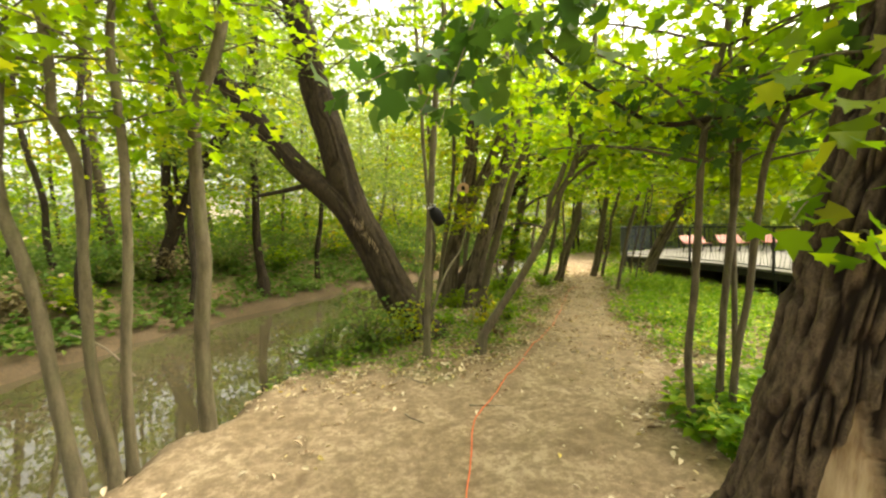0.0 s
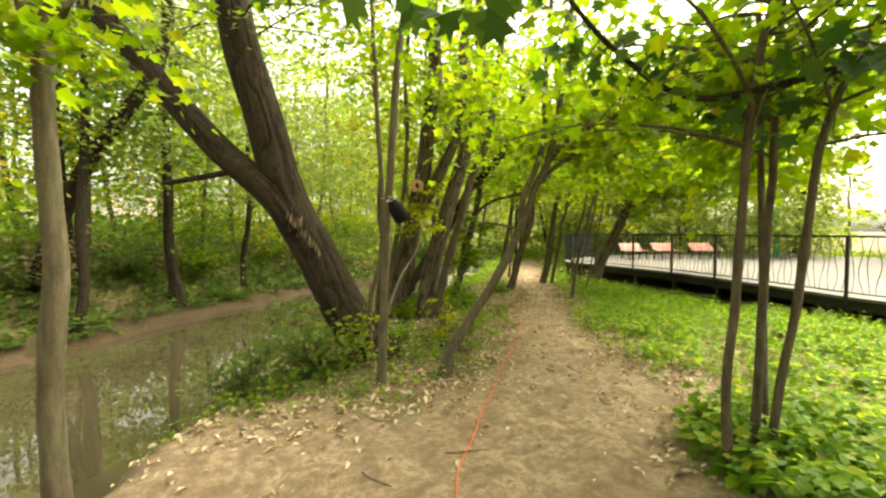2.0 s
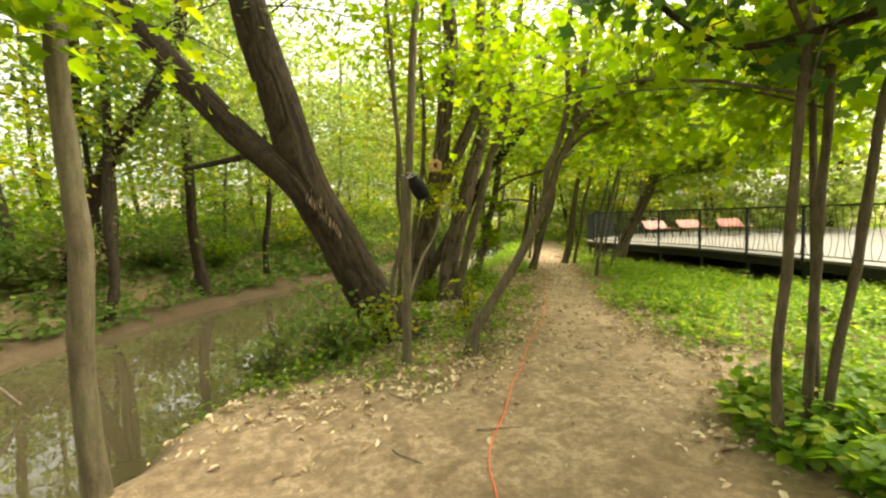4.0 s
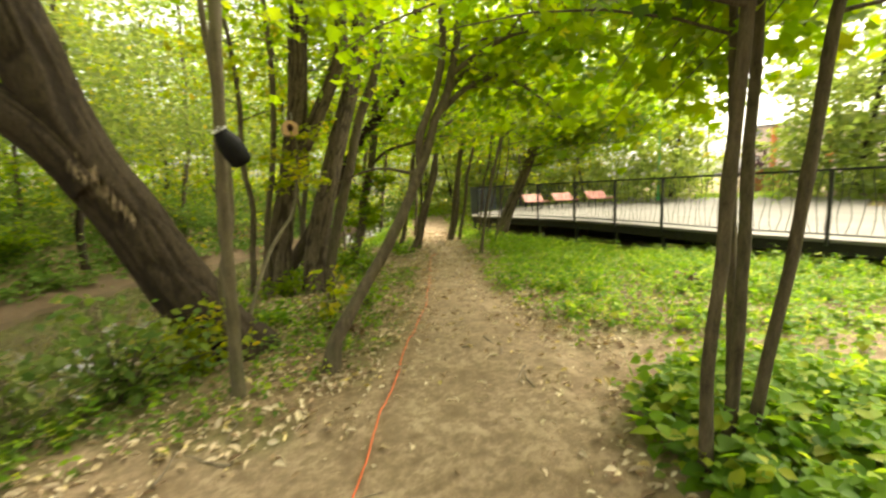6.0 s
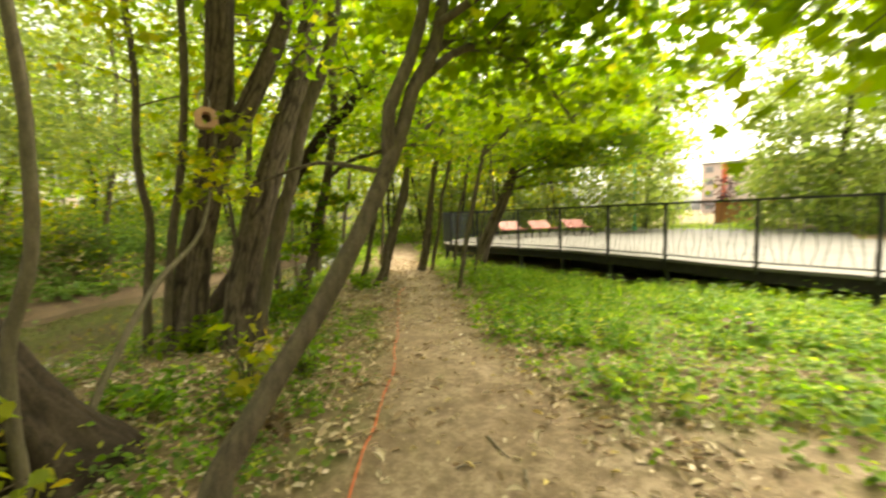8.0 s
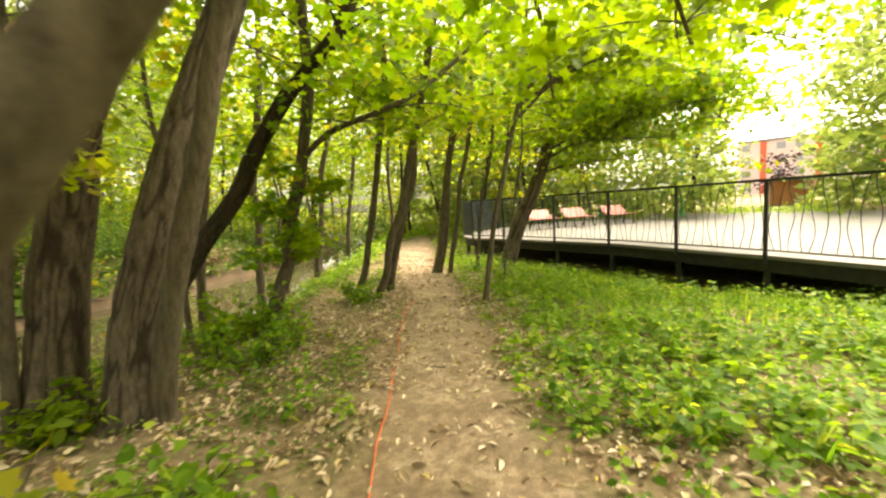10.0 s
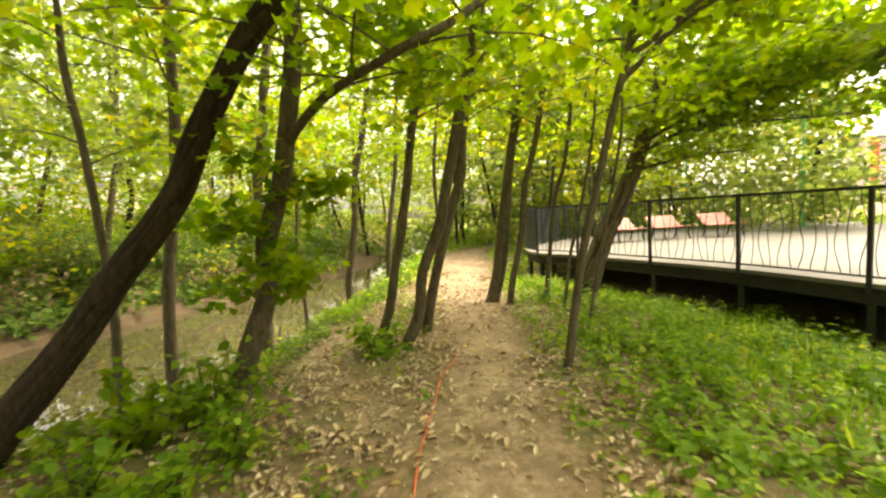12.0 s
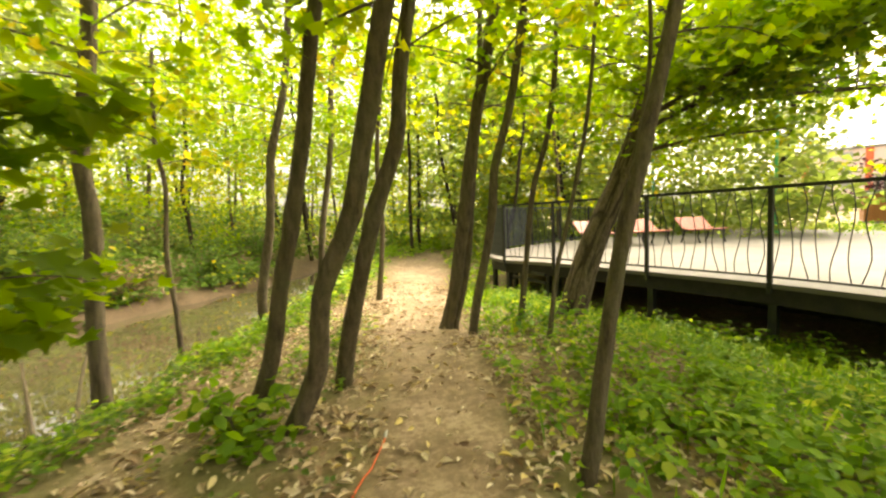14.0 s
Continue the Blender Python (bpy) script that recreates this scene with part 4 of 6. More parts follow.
pathside = [
    ([(4.58, 11.43, -0.1), (4.74, 11.3, 0.4), (4.82, 11.23, 0.9), (4.92, 11.21, 1.4), (5.0, 11.2, 1.9), (5.06, 11.15, 2.4), (5.13, 11.0, 3.0), (5.12, 10.8, 3.7)], 0.062, 0.035, 5.8, 1700),
    ([(4.78, 11.04, -0.1), (4.97, 10.88, 0.4), (5.0, 10.76, 0.9), (5.18, 10.65, 1.4), (5.25, 10.51, 1.9), (5.32, 10.36, 2.4), (5.41, 10.18, 3.0), (5.5, 9.98, 3.7)], 0.066, 0.04, 5.8, 1900),
    ([(5.3, 11.64, -0.1), (5.33, 11.47, 0.4), (5.41, 11.33, 0.9), (5.51, 11.23, 1.4), (5.68, 11.18, 1.9), (5.73, 11.16, 2.4), (5.84, 11.17, 3.0), (6.05, 11.2, 3.7)], 0.072, 0.04, 5.8, 1900),
    ([(6.86, 12.7, -0.1), (6.94, 12.61, 0.4), (6.98, 12.51, 0.9), (7.02, 12.43, 1.4), (7.08, 12.38, 1.9), (7.14, 12.32, 2.4), (7.17, 12.13, 3.0), (7.2, 11.9, 3.7)], 0.085, 0.05, 5.8, 1800),
    ([(6.93, 12.65, -0.1), (7.10, 12.55, 0.69), (7.18, 12.5, 1.58), (7.3, 12.45, 2.8)], 0.045, 0.025, 7.0, 900),
    ([(6.98, 12.27, -0.1), (7.0, 12.18, 0.4), (7.08, 12.1, 0.9), (7.13, 12.03, 1.4), (7.14, 11.97, 1.9), (7.26, 11.9, 2.4), (7.34, 11.81, 3.0), (7.3, 11.62, 3.7)], 0.052, 0.03, 7.5, 1200),
    ([(7.74, 12.34, -0.1), (7.82, 12.30, 0.79), (7.89, 12.26, 1.63), (8.06, 12.17, 2.31), (8.16, 12.12, 3.11)], 0.04, 0.02, 6.5, 900),
    ([(7.53, 11.60, -0.1), (7.62, 11.55, 0.74), (7.76, 11.48, 1.39), (7.95, 11.4, 2.4)], 0.028, 0.014, 5.0, 600),
    ([(7.0, 10.5, -0.1), (7.12, 10.45, 0.7), (7.25, 10.4, 1.4), (7.4, 10.3, 2.4)], 0.022, 0.012, 4.5, 400),
]
for k, (pts, r0, r1, top, nl) in enumerate(pathside):
    make_tree(PATHSIDE, [(pts, r0, r1, top)], BARK_GREY, [(0, 2.5, 1.9, int(nl * 0.8), 0.11)], LEAF if k % 3 else LEAF_GOLD, "path-side maples", seed=70 + k)
make_tree("slim maple beside the path with boughs over the green meadow", [
    ([(6.02, 9.68, -0.1), (6.12, 9.64, 0.61), (6.18, 9.62, 1.0), (6.3, 9.57, 1.6), (6.5, 9.5, 2.45), (6.66, 9.45, 3.0)], 0.043, 0.024, 5.2),
    ([(6.55, 9.5, 2.6), (7.2, 9.2, 3.2), (8.2, 8.6, 3.6), (9.4, 7.8, 3.7), (10.3, 7.2, 3.4)], 0.026, 0.01, 0),
    ([(6.6, 9.47, 2.8), (7.2, 8.6, 3.4), (7.8, 7.6, 3.8), (8.3, 6.6, 3.7), (8.6, 5.8, 3.3)], 0.026, 0.01, 0),
    ([(6.62, 9.45, 2.85), (7.6, 9.5, 3.3), (8.8, 9.4, 3.4), (10.2, 9.1, 3.15), (11.2, 8.7, 2.6)], 0.026, 0.01, 0),
    ([(6.6, 9.47, 2.9), (7.3, 8.3, 4.0), (8.1, 7.0, 4.6), (9.0, 5.9, 4.3)], 0.026, 0.01, 0)],
    BARK_GREY, [(0, 2.6, 1.9, 700, 0.11), (1, 2.9, 1.4, 1700, 0.12, 3.7), (2, 3.0, 1.4, 1000, 0.12, 3.8), (3, 2.6, 1.5, 2000, 0.12, 3.4), (4, 3.2, 1.4, 1000, 0.12, 4.6)], LEAF, "path-side maples", seed=79, sides=12)
make_tree("stout leaning maple with side limbs reaching towards the deck", [
    ([(8.45, 12.3, -0.3), (8.9, 12.25, 0.85), (9.4, 12.2, 1.75), (9.75, 12.1, 2.65), (10.1, 12.0, 3.8)], 0.18, 0.08, 7.0),
    ([(9.6, 12.15, 2.35), (10.1, 11.6, 2.7), (10.8, 11.0, 2.75), (11.9, 9.9, 2.7)], 0.035, 0.012, 0),
    ([(9.5, 12.15, 2.1), (10.0, 11.5, 2.25), (10.7, 10.8, 2.3)], 0.028, 0.01, 0),
    ([(9.8, 12.1, 2.9), (10.3, 11.6, 3.5), (10.9, 11.0, 4.3)], 0.05, 0.02, 0),
    ([(9.7, 12.1, 2.6), (10.2, 11.2, 3.0), (10.5, 10.0, 3.2), (10.3, 8.6, 3.0)], 0.04, 0.014, 0),
    ([(9.9, 12.05, 3.2), (11.3, 11.5, 3.8), (12.8, 10.8, 3.9)], 0.04, 0.014, 0)],
    BARK_GREY, [(0, 2.6, 3.4, 2700, 0.115, 5.5), (1, 2.45, 1.7, 1400, 0.115), (2, 2.1, 1.2, 500, 0.1), (3, 2.8, 2.4, 2200, 0.12), (4, 2.3, 1.4, 3000, 0.125, 3.2), (5, 2.8, 1.6, 2200, 0.125, 3.9)], LEAF, seed=85, sides=14)
BANKSIDE = "dark tree trunk at the edge of the stream"
bankside = [
    ([(3.34, 13.35, -0.55), (3.35, 13.29, 0.53), (3.40, 13.26, 1.39), (3.36, 13.28, 2.03), (3.45, 13.23, 2.54), (3.58, 13.16, 3.44)], 0.085, 0.05, 5.8, 1900),
    ([(3.97, 14.1, -0.5), (3.94, 14.04, 0.43), (3.89, 14.06, 1.04), (3.93, 14.05, 1.83), (3.85, 14.09, 2.36)], 0.035, 0.02, 3.4, 150),
    ([(5.02, 15.85, -0.5), (5.01, 15.79, 0.18), (5.21, 15.69, 1.32), (5.28, 15.66, 2.44), (5.49, 15.54, 3.35), (5.63, 15.47, 4.24)], 0.085, 0.045, 5.8, 1600),
    ([(2.35, 12.0, -0.5), (2.4, 11.95, 0.8), (2.55, 11.9, 1.9), (2.65, 11.8, 3.0)], 0.07, 0.04, 7.0, 1500),
    ([(6.2, 17.0, -0.3), (6.3, 16.9, 1.2), (6.5, 16.8, 2.6), (6.6, 16.7, 4.0)], 0.07, 0.04, 8.0, 1500),
    ([(6.9, 15.3, -0.1), (7.0, 15.25, 1.2), (6.95, 15.2, 2.4), (7.1, 15.1, 4.0)], 0.05, 0.03, 7.5, 1300),
]
for k, (pts, r0, r1, top, nl) in enumerate(bankside):
    make_tree(BANKSIDE, [(pts, r0, r1, top)], BARK_GREY, [(0, 2.0 if top < 4 else 2.5, 1.1 if top < 4 else 2.0, int(nl * 1.05), 0.11)], LEAF_GOLD if k % 2 else LEAF, "stream-side trees", seed=90 + k)

# woods all round: trunks and crowns by a seeded scatter, clear of path, stream and deck
rgb = np.random.default_rng(77)
spots = []


def scatter(n, box, gap, ok):
    tries = 0
    got = 0
    while got < n and tries < 4000:
        tries += 1
        x, y = rgb.uniform(box[0], box[1]), rgb.uniform(box[2], box[3])
        if all((x - a) ** 2 + (y - b) ** 2 > gap * gap for a, b in spots) and ok(x, y):
            spots.append((x, y))
            got += 1
            yield x, y


def on_land(x, y):
    a, b = np.array([x]), np.array([y])
    dn = dist_line(a, b, NEAR_BANK)[0][0]
    df = -dist_line(a, b, FAR_BANK)[0][0]
    tr = abs(dist_line(a, b, TRAIL)[0][0])
    dd = dist_line(a, b, DECK_EDGE)[0][0]
    return (df > 0.8 or dn > 0.5) and tr > 1.5 and not (dd > -0.8 and x > 8 and y < 19.5)


def wood_tree(x, y, top, reach, nl, size, zb, leaf, r, seed, label, group):
    rg = np.random.default_rng(seed)
    z = zat(x, y)
    lean = rg.normal(0, 0.1, 2)
    pts = [(x, y, z - 0.1)] + [(x + lean[0] * h + rg.normal(0, 0.06), y + lean[1] * h + rg.normal(0, 0.06), z + h) for h in (1.0, 2.2, 3.5)]
    make_tree(label, [(pts, r, r * 0.55, z + top)], BARK_DARK if seed % 2 else BARK_GREY, [(0, z + zb, reach, nl, size)], leaf, group, name="woodland_tree", seed=seed, sides=8)


for k, (x, y) in enumerate(scatter(26, (-16, -2.5, 7, 26), 2.0, lambda x, y: on_land(x, y) and x < 3)):
    wood_tree(x, y, rgb.uniform(6, 10), rgb.uniform(2.0, 3.0), 900, 0.17, rgb.uniform(1.4, 3.0), (LEAF, LEAF_GOLD, LEAF_GOLD, LEAF_WILLOW)[k % 4], rgb.uniform(0.07, 0.16), 200 + k, "woodland tree on the far bank of the stream", "far-bank trees")
for k, (x, y) in enumerate(scatter(34, (-2, 22, 17, 42), 1.9, lambda x, y: on_land(x, y) and (x < 15 or y > 24))):
    wood_tree(x, y, rgb.uniform(7, 10), rgb.uniform(2.0, 3.0), 850, 0.18, rgb.uniform(1.6, 3.2), (LEAF, LEAF_GOLD, LEAF, LEAF_GOLD)[k % 4], rgb.uniform(0.05, 0.11), 300 + k, "slim woodland tree along the far path", "far path trees")
for k, (x, y) in enumerate(scatter(16, (-7, 9, -14, -2), 2.4, lambda x, y: on_land(x, y) and math.hypot(x, y) > 3)):
    wood_tree(x, y, rgb.uniform(7, 10), rgb.uniform(2.2, 3.0), 800, 0.2, 3.0, LEAF, rgb.uniform(0.07, 0.15), 400 + k, "woodland tree near the start of the path", "trees near the start")
for k, (x, y) in enumerate(scatter(34, (-60, -14, -10, 60), 4.0, lambda x, y: True)):
    wood_tree(x, y, rgb.uniform(7, 12), rgb.uniform(3.0, 4.2), 650, 0.38, 1.2, (LEAF, LEAF_DARK, LEAF_GOLD)[k % 3], 0.16, 500 + k, "distant tree in the wood across the stream", "distant trees")
for k, (x, y) in enumerate(scatter(40, (-14, 60, 42, 90), 4.2, lambda x, y: True)):
    wood_tree(x, y, rgb.uniform(9, 14), rgb.uniform(3.2, 4.5), 650, 0.42, 1.0, (LEAF, LEAF_GOLD, LEAF)[k % 3], 0.16, 600 + k, "distant tree beyond the end of the path", "distant trees")



def thicket(n, place, zlo, zhi, size, leaf, seed, label, per=55, blob=0.55):
    """Masses of leaves too far off to count: clusters scattered by place(), which gives x, y and whether to keep them."""
    rg = np.random.default_rng(seed)
    x, y, ok = place(rg, n)
    x, y = x[ok], y[ok]
    z = height(x, y) + zlo + (zhi - zlo) * rg.uniform(0, 1, len(x)) ** 1.25
    c = np.repeat(np.stack((x, y, z), -1), per, 0)
    p = c + rg.normal(0, 1, c.shape) * np.array([blob, blob, blob * 0.55])
    p[:, 2] = np.maximum(p[:, 2], height(p[:, 0], p[:, 1]) + 0.05)
    ob = part("undergrowth", leaf_mesh("undergrowth", p, rg.uniform(0.6, 1.3, len(p)) * size, DIAMOND, rg, 0.6, 0.3), leaf, None)
    return tagged(ob, label, "undergrowth", kind="stuff")


def far_left(lo, hi):
    def f(rg, n):
        x, y = rg.uniform(-24, 6, n), rg.uniform(-4, 34, n)
        df = -dist_line(x, y, FAR_BANK)[0]
        return x, y, (df > lo) & (df < hi)
    return f


def far_left_gap(lo, hi):
    """As far_left, but with the open stretch where the sky shows low over the far bank."""
    def f(rg, n):
        x, y, ok = far_left(lo, hi)(rg, n)
        return x, y, ok & (x > -0.5 * y)
    return f


def low_distance(rg, n):
    x, y = rg.uniform(-34, 34, n), rg.uniform(14, 64, n)
    df = -dist_line(x, y, FAR_BANK)[0]
    d = np.abs(dist_line(x, y, TRAIL)[0])
    return x, y, ((df > 6) | (y > 26)) & (d > 1.5) & ((x < 18) | (y > 30))


def over_stream(rg, n):
    x, y = rg.uniform(-5, 3, n), rg.uniform(10.5, 20, n)
    return x, y, x < y * 0.9 - 10.5


def path_end(rg, n):
    x, y = rg.uniform(-4, 30, n), rg.uniform(18, 48, n)
    d = np.abs(dist_line(x, y, TRAIL)[0])
    dn = dist_line(x, y, NEAR_BANK)[0]
    df = -dist_line(x, y, FAR_BANK)[0]
    return x, y, (d > 1.6) & ((dn > 0.4) | (df > 0.4) | (y > 29)) & ((x < 12) | (y > 21))


def path_roof(rg, n):
    x, y = rg.uniform(0, 26, n), rg.uniform(21, 46, n)
    return x, y, (x < 12) | (y > 23)


def park(lo, hi, near, far):
    def f(rg, n):
        a, r = np.radians(rg.uniform(lo, hi, n)), np.sqrt(rg.uniform(near ** 2, far ** 2, n))
        x, y = 2 + r * np.cos(a), 4 + r * np.sin(a)
        return x, y, (x > 18.6) | (y > 19.6)
    return f


thicket(950, far_left(0.5, 6), 0.1, 1.8, 0.13, LEAF_UNDER, 51, "tangled dark green undergrowth on the far bank", 45)
thicket(800, far_left(4, 20), 0.2, 4.2, 0.2, LEAF, 52, "green bushes in the wood across the stream")
thicket(760, far_left_gap(1.5, 18), 3.8, 9, 0.23, LEAF, 53, "overhanging green foliage across the stream")
thicket(420, over_stream, 3.6, 8.5, 0.13, LEAF_WILLOW, 60, "grey-green willow foliage hanging over the stream")
thicket(160, far_left(0.6, 3), 0.1, 0.9, 0.11, BRUSH, 54, "dry brown brush and brambles on the far bank", 60, 0.4)
thicket(760, path_end, 0.2, 7.0, 0.17, LEAF_GOLD, 55, "yellow-green undergrowth at the far end of the path")
thicket(820, path_roof, 3.6, 13.0, 0.18, LEAF, 56, "yellow-green canopy over the far end of the path")
thicket(320, park(27.5, 75, 24, 42), 5.0, 14.0, 0.3, LEAF_PARK, 61, "tall yellow-green trees beyond the far railing")
thicket(900, low_distance, 0.1, 1.9, 0.3, LEAF_UNDER, 63, "low green scrub deep in the wood")
thicket(520, far_left_gap(6, 20), 4.5, 13.0, 0.26, LEAF, 62, "tall trees behind the far bank")
thicket(560, park(26.5, 60, 17, 32), 0.1, 8.5, 0.28, LEAF_PARK, 57, "yellow-green trees and bushes beyond the benches")
thicket(900, park(-30, 18.5, 19, 34), 0.1, 8.5, 0.3, LEAF_PARK, 58, "leafy trees and hedges in the park")
thicket(40, park(18, 26.5, 22, 30), 0.0, 0.1, 0.1, LEAF_COVER, 59, "low flower beds on the lawn", 55, 0.22)

# ---- park beyond the deck: trees and hedges on the lawn ----
def sees_house(x, y):
    a = math.degrees(math.atan2(y - 4, x - 2))
    return 18.5 < a < 26.5


for k, (x, y) in enumerate(scatter(30, (21, 62, -45, 48), 4.0, lambda x, y: not sees_house(x, y))):
    wood_tree(x, y, rgb.uniform(6, 9.5), rgb.uniform(2.6, 3.8), 1100, 0.3, 1.0, (LEAF_PARK, LEAF_GOLD, LEAF_PARK)[k % 3], 0.13, 700 + k, "leafy park tree on the lawn beyond the deck", "park trees")


for k, (x, y) in enumerate(scatter(13, (11.5, 22, 19.6, 26), 1.6, lambda x, y: True)):
    wood_tree(x, y, rgb.uniform(5.5, 8), rgb.uniform(2.2, 3.0), 950, 0.2, 0.9, (LEAF_GOLD, LEAF_PARK)[k % 2], 0.08, 760 + k, "yellow-green maple behind the far railing", "trees behind the railing")


def shrub(x, y, r, h, n, size, leaf, seed, label, name="shrub", group="", z0=None, outline=OVATE, tilt=0.6):
    """A many-stemmed bush: arching stems from one foot, with leaves along their outer parts."""
    rg = np.random.default_rng(seed)
    z = zat(x, y) if z0 is None else z0
    t = thing(name, (0, 0, 0), label, "shrub", group)
    ns = max(7, int(n / 45))
    limbs, pl = [], []
    for k in range(ns):
        az = k * 2.4 + rg.uniform(-0.5, 0.5)
        out = r * math.sqrt(rg.uniform(0.05, 1))
        hh = h * (1 - 0.55 * (out / r) ** 2) * rg.uniform(0.6, 1.1)
        u = np.linspace(0, 1, 6)[:, None]
        end = np.array([math.cos(az) * out, math.sin(az) * out, 0])
        line = np.array([x, y, z - 0.05]) + end * u ** 1.5 + np.array([0, 0, hh]) * (1 - (1 - u) ** 1.6) + rg.normal(0, 0.02, (6, 3))
        limbs.append((line, np.linspace(0.011, 0.003, 6)))
        m = n // ns
        w = rg.uniform(0.2, 1.05, m)
        q = np.stack([np.interp(w, u[:, 0], line[:, c]) for c in range(3)], -1) + rg.normal(0, 0.13 * max(r, 0.5), (m, 3)) * np.array([1, 1, 0.7])
        pl.append(q)
    pl = np.vstack(pl)
    pl = pl[clear_of_trail(pl)]
    pl[:, 2] = np.maximum(pl[:, 2], z + 0.03)
    tagged(part("branchwork", tube_mesh("branchwork", limbs, 4), BARK_GREY, t), kind="stuff")
    part("foliage", leaf_mesh("foliage", pl, rg.uniform(0.6, 1.2, len(pl)) * size, outline, rg, tilt, 0.3), leaf, t)
    return t


# bushes on the near bank
shrub(-0.15, 5.55, 0.75, 1.0, 700, 0.085, LEAF_UNDER, 1, "olive-green leafy bush at the foot of the leaning willow")
shrub(-0.75, 5.15, 0.6, 0.75, 450, 0.085, LEAF_WILLOW, 2, "low grey-green bush on the stream bank")
shrub(0.35, 5.75, 0.5, 0.8, 350, 0.09, LEAF_GOLD, 3, "yellow-green bush under the leaning willow")
shrub(1.75, 6.55, 0.28, 0.95, 60, 0.12, LEAF_GOLD, 4, "small yellow-green maple seedling by the clump", "seedling", outline=LOBED)
shrub(1.0, 7.0, 0.5, 0.5, 260, 0.09, LEAF_COVER, 5, "low green plants round the clump's roots")
shrub(2.3, 6.9, 0.4, 0.45, 160, 0.09, LEAF_COVER, 6, "low green plants round the clump's roots")
for k, (x, y, r, h, n) in enumerate(((2.0, 9.0, 0.5, 0.5, 260), (2.5, 9.9, 0.55, 0.6, 300), (3.0, 10.2, 0.45, 0.8, 300), (2.6, 11.3, 0.5, 0.5, 250), (3.35, 11.7, 0.4, 0.22, 240), (3.65, 12.5, 0.35, 0.2, 260), (4.45, 13.6, 0.4, 0.2, 280), (5.2, 14.9, 0.4, 0.2, 260), (4.5, 11.0, 0.45, 0.4, 240), (1.5, 8.4, 0.5, 0.5, 260))):
    shrub(x, y, r, h, n, 0.1, (LEAF_COVER, LEAF, LEAF_COVER, LEAF_GOLD)[k % 4], 900 + k, "low leafy bush along the stream bank", group="bank bushes")
shrub(6.4, 4.95, 0.22, 0.3, 60, 0.1, LEAF_DRY, 7, "small brown withered weed among green herbs")
shrub(1.75, 6.0, 0.22, 0.22, 60, 0.09, LEAF_DRY, 8, "small heap of rust-brown withered leaves by the slanting maple")
for k, (x, y, r, h, n) in enumerate(((3.2, 9.45, 0.4, 0.5, 300), (2.9, 8.9, 0.35, 0.4, 240), (3.75, 12.1, 0.4, 0.22, 320), (4.35, 12.95, 0.4, 0.22, 320), (4.95, 13.9, 0.4, 0.22, 320), (5.7, 15.2, 0.4, 0.25, 300), (2.5, 9.3, 0.4, 0.5, 260))):
    shrub(x, y, r, h, n, 0.075, LEAF_COVER, 950 + k, "bright yellow-green leafy plants along the bank", group="bright bank plants")
# bushes of the far bank
rgs = np.random.default_rng(15)
for k in range(44):
    s = (k + rgs.uniform(0, 1)) / 44
    i = 2 + s * 9.5
    a, b = FAR_BANK[int(i)], FAR_BANK[int(i) + 1]
    p = a + (b - a) * (i - int(i))
    nrm = np.array([-(b - a)[1], (b - a)[0]]) / np.linalg.norm(b - a)
    p = p + nrm * rgs.uniform(0.9, 5.5)
    big = rgs.uniform(0.8, 1.5)
    shrub(p[0], p[1], big, big * rgs.uniform(0.9, 1.5), 520, 0.13, (LEAF_DARK, LEAF_WILLOW, LEAF_DARK, BRUSH, LEAF)[k % 5], 1000 + k, "dense green bush on the far bank", group="far-bank bushes")
for k in range(16):
    x, y = rgs.uniform(20.5, 34), rgs.uniform(-14, 30)
    if not sees_house(x, y):
        shrub(x, y, rgs.uniform(0.9, 1.6), rgs.uniform(1.2, 2.0), 420, 0.16, LEAF_DARK if k % 2 else LEAF, 1100 + k, "rounded park shrub on the lawn", group="park shrubs")
shrub(33, 16.3, 1.5, 3.6, 420, 0.24, LEAF_PLUM, 1200, "purple-leaved ornamental shrub on the lawn")

# ---- ground cover, litter ----
NEARX, NEARY = (-3.2, 10.2), (-1.0, 20.0)


def cover(name, n, xr, yr, keep, leaves, hmin, hmax, size, leaf, seed, label, outline=OVATE):
    """Herbs: each plant a few leaves round a short stalk."""
    rg = np.random.default_rng(seed)
    x, y = rg.uniform(*xr, n), rg.uniform(*yr, n)
    k = rg.uniform(0, 1, n) < keep(x, y)
    x, y = x[k], y[k]
    h = rg.uniform(hmin, hmax, len(x)) * (0.75 + 0.5 * (wob(x, y, 1.4, 3.0) * 0.5 + 0.5))
    z = height(x, y)
    pl = np.repeat(np.stack((x, y, z), -1), leaves, 0)
    m = len(pl)
    az = rg.uniform(0, 6.283, m)
    out = rg.uniform(0.0, 0.09, m)
    pl += np.stack((np.cos(az) * out, np.sin(az) * out, np.repeat(h, leaves) * rg.uniform(0.35, 1.0, m)), -1)
    ob = part(name, leaf_mesh(name, pl, rg.uniform(0.6, 1.25, m) * size, outline, rg, 0.45, 0.15, az - np.pi / 2), leaf, None)
    return tagged(ob, label, "plants", kind="stuff")


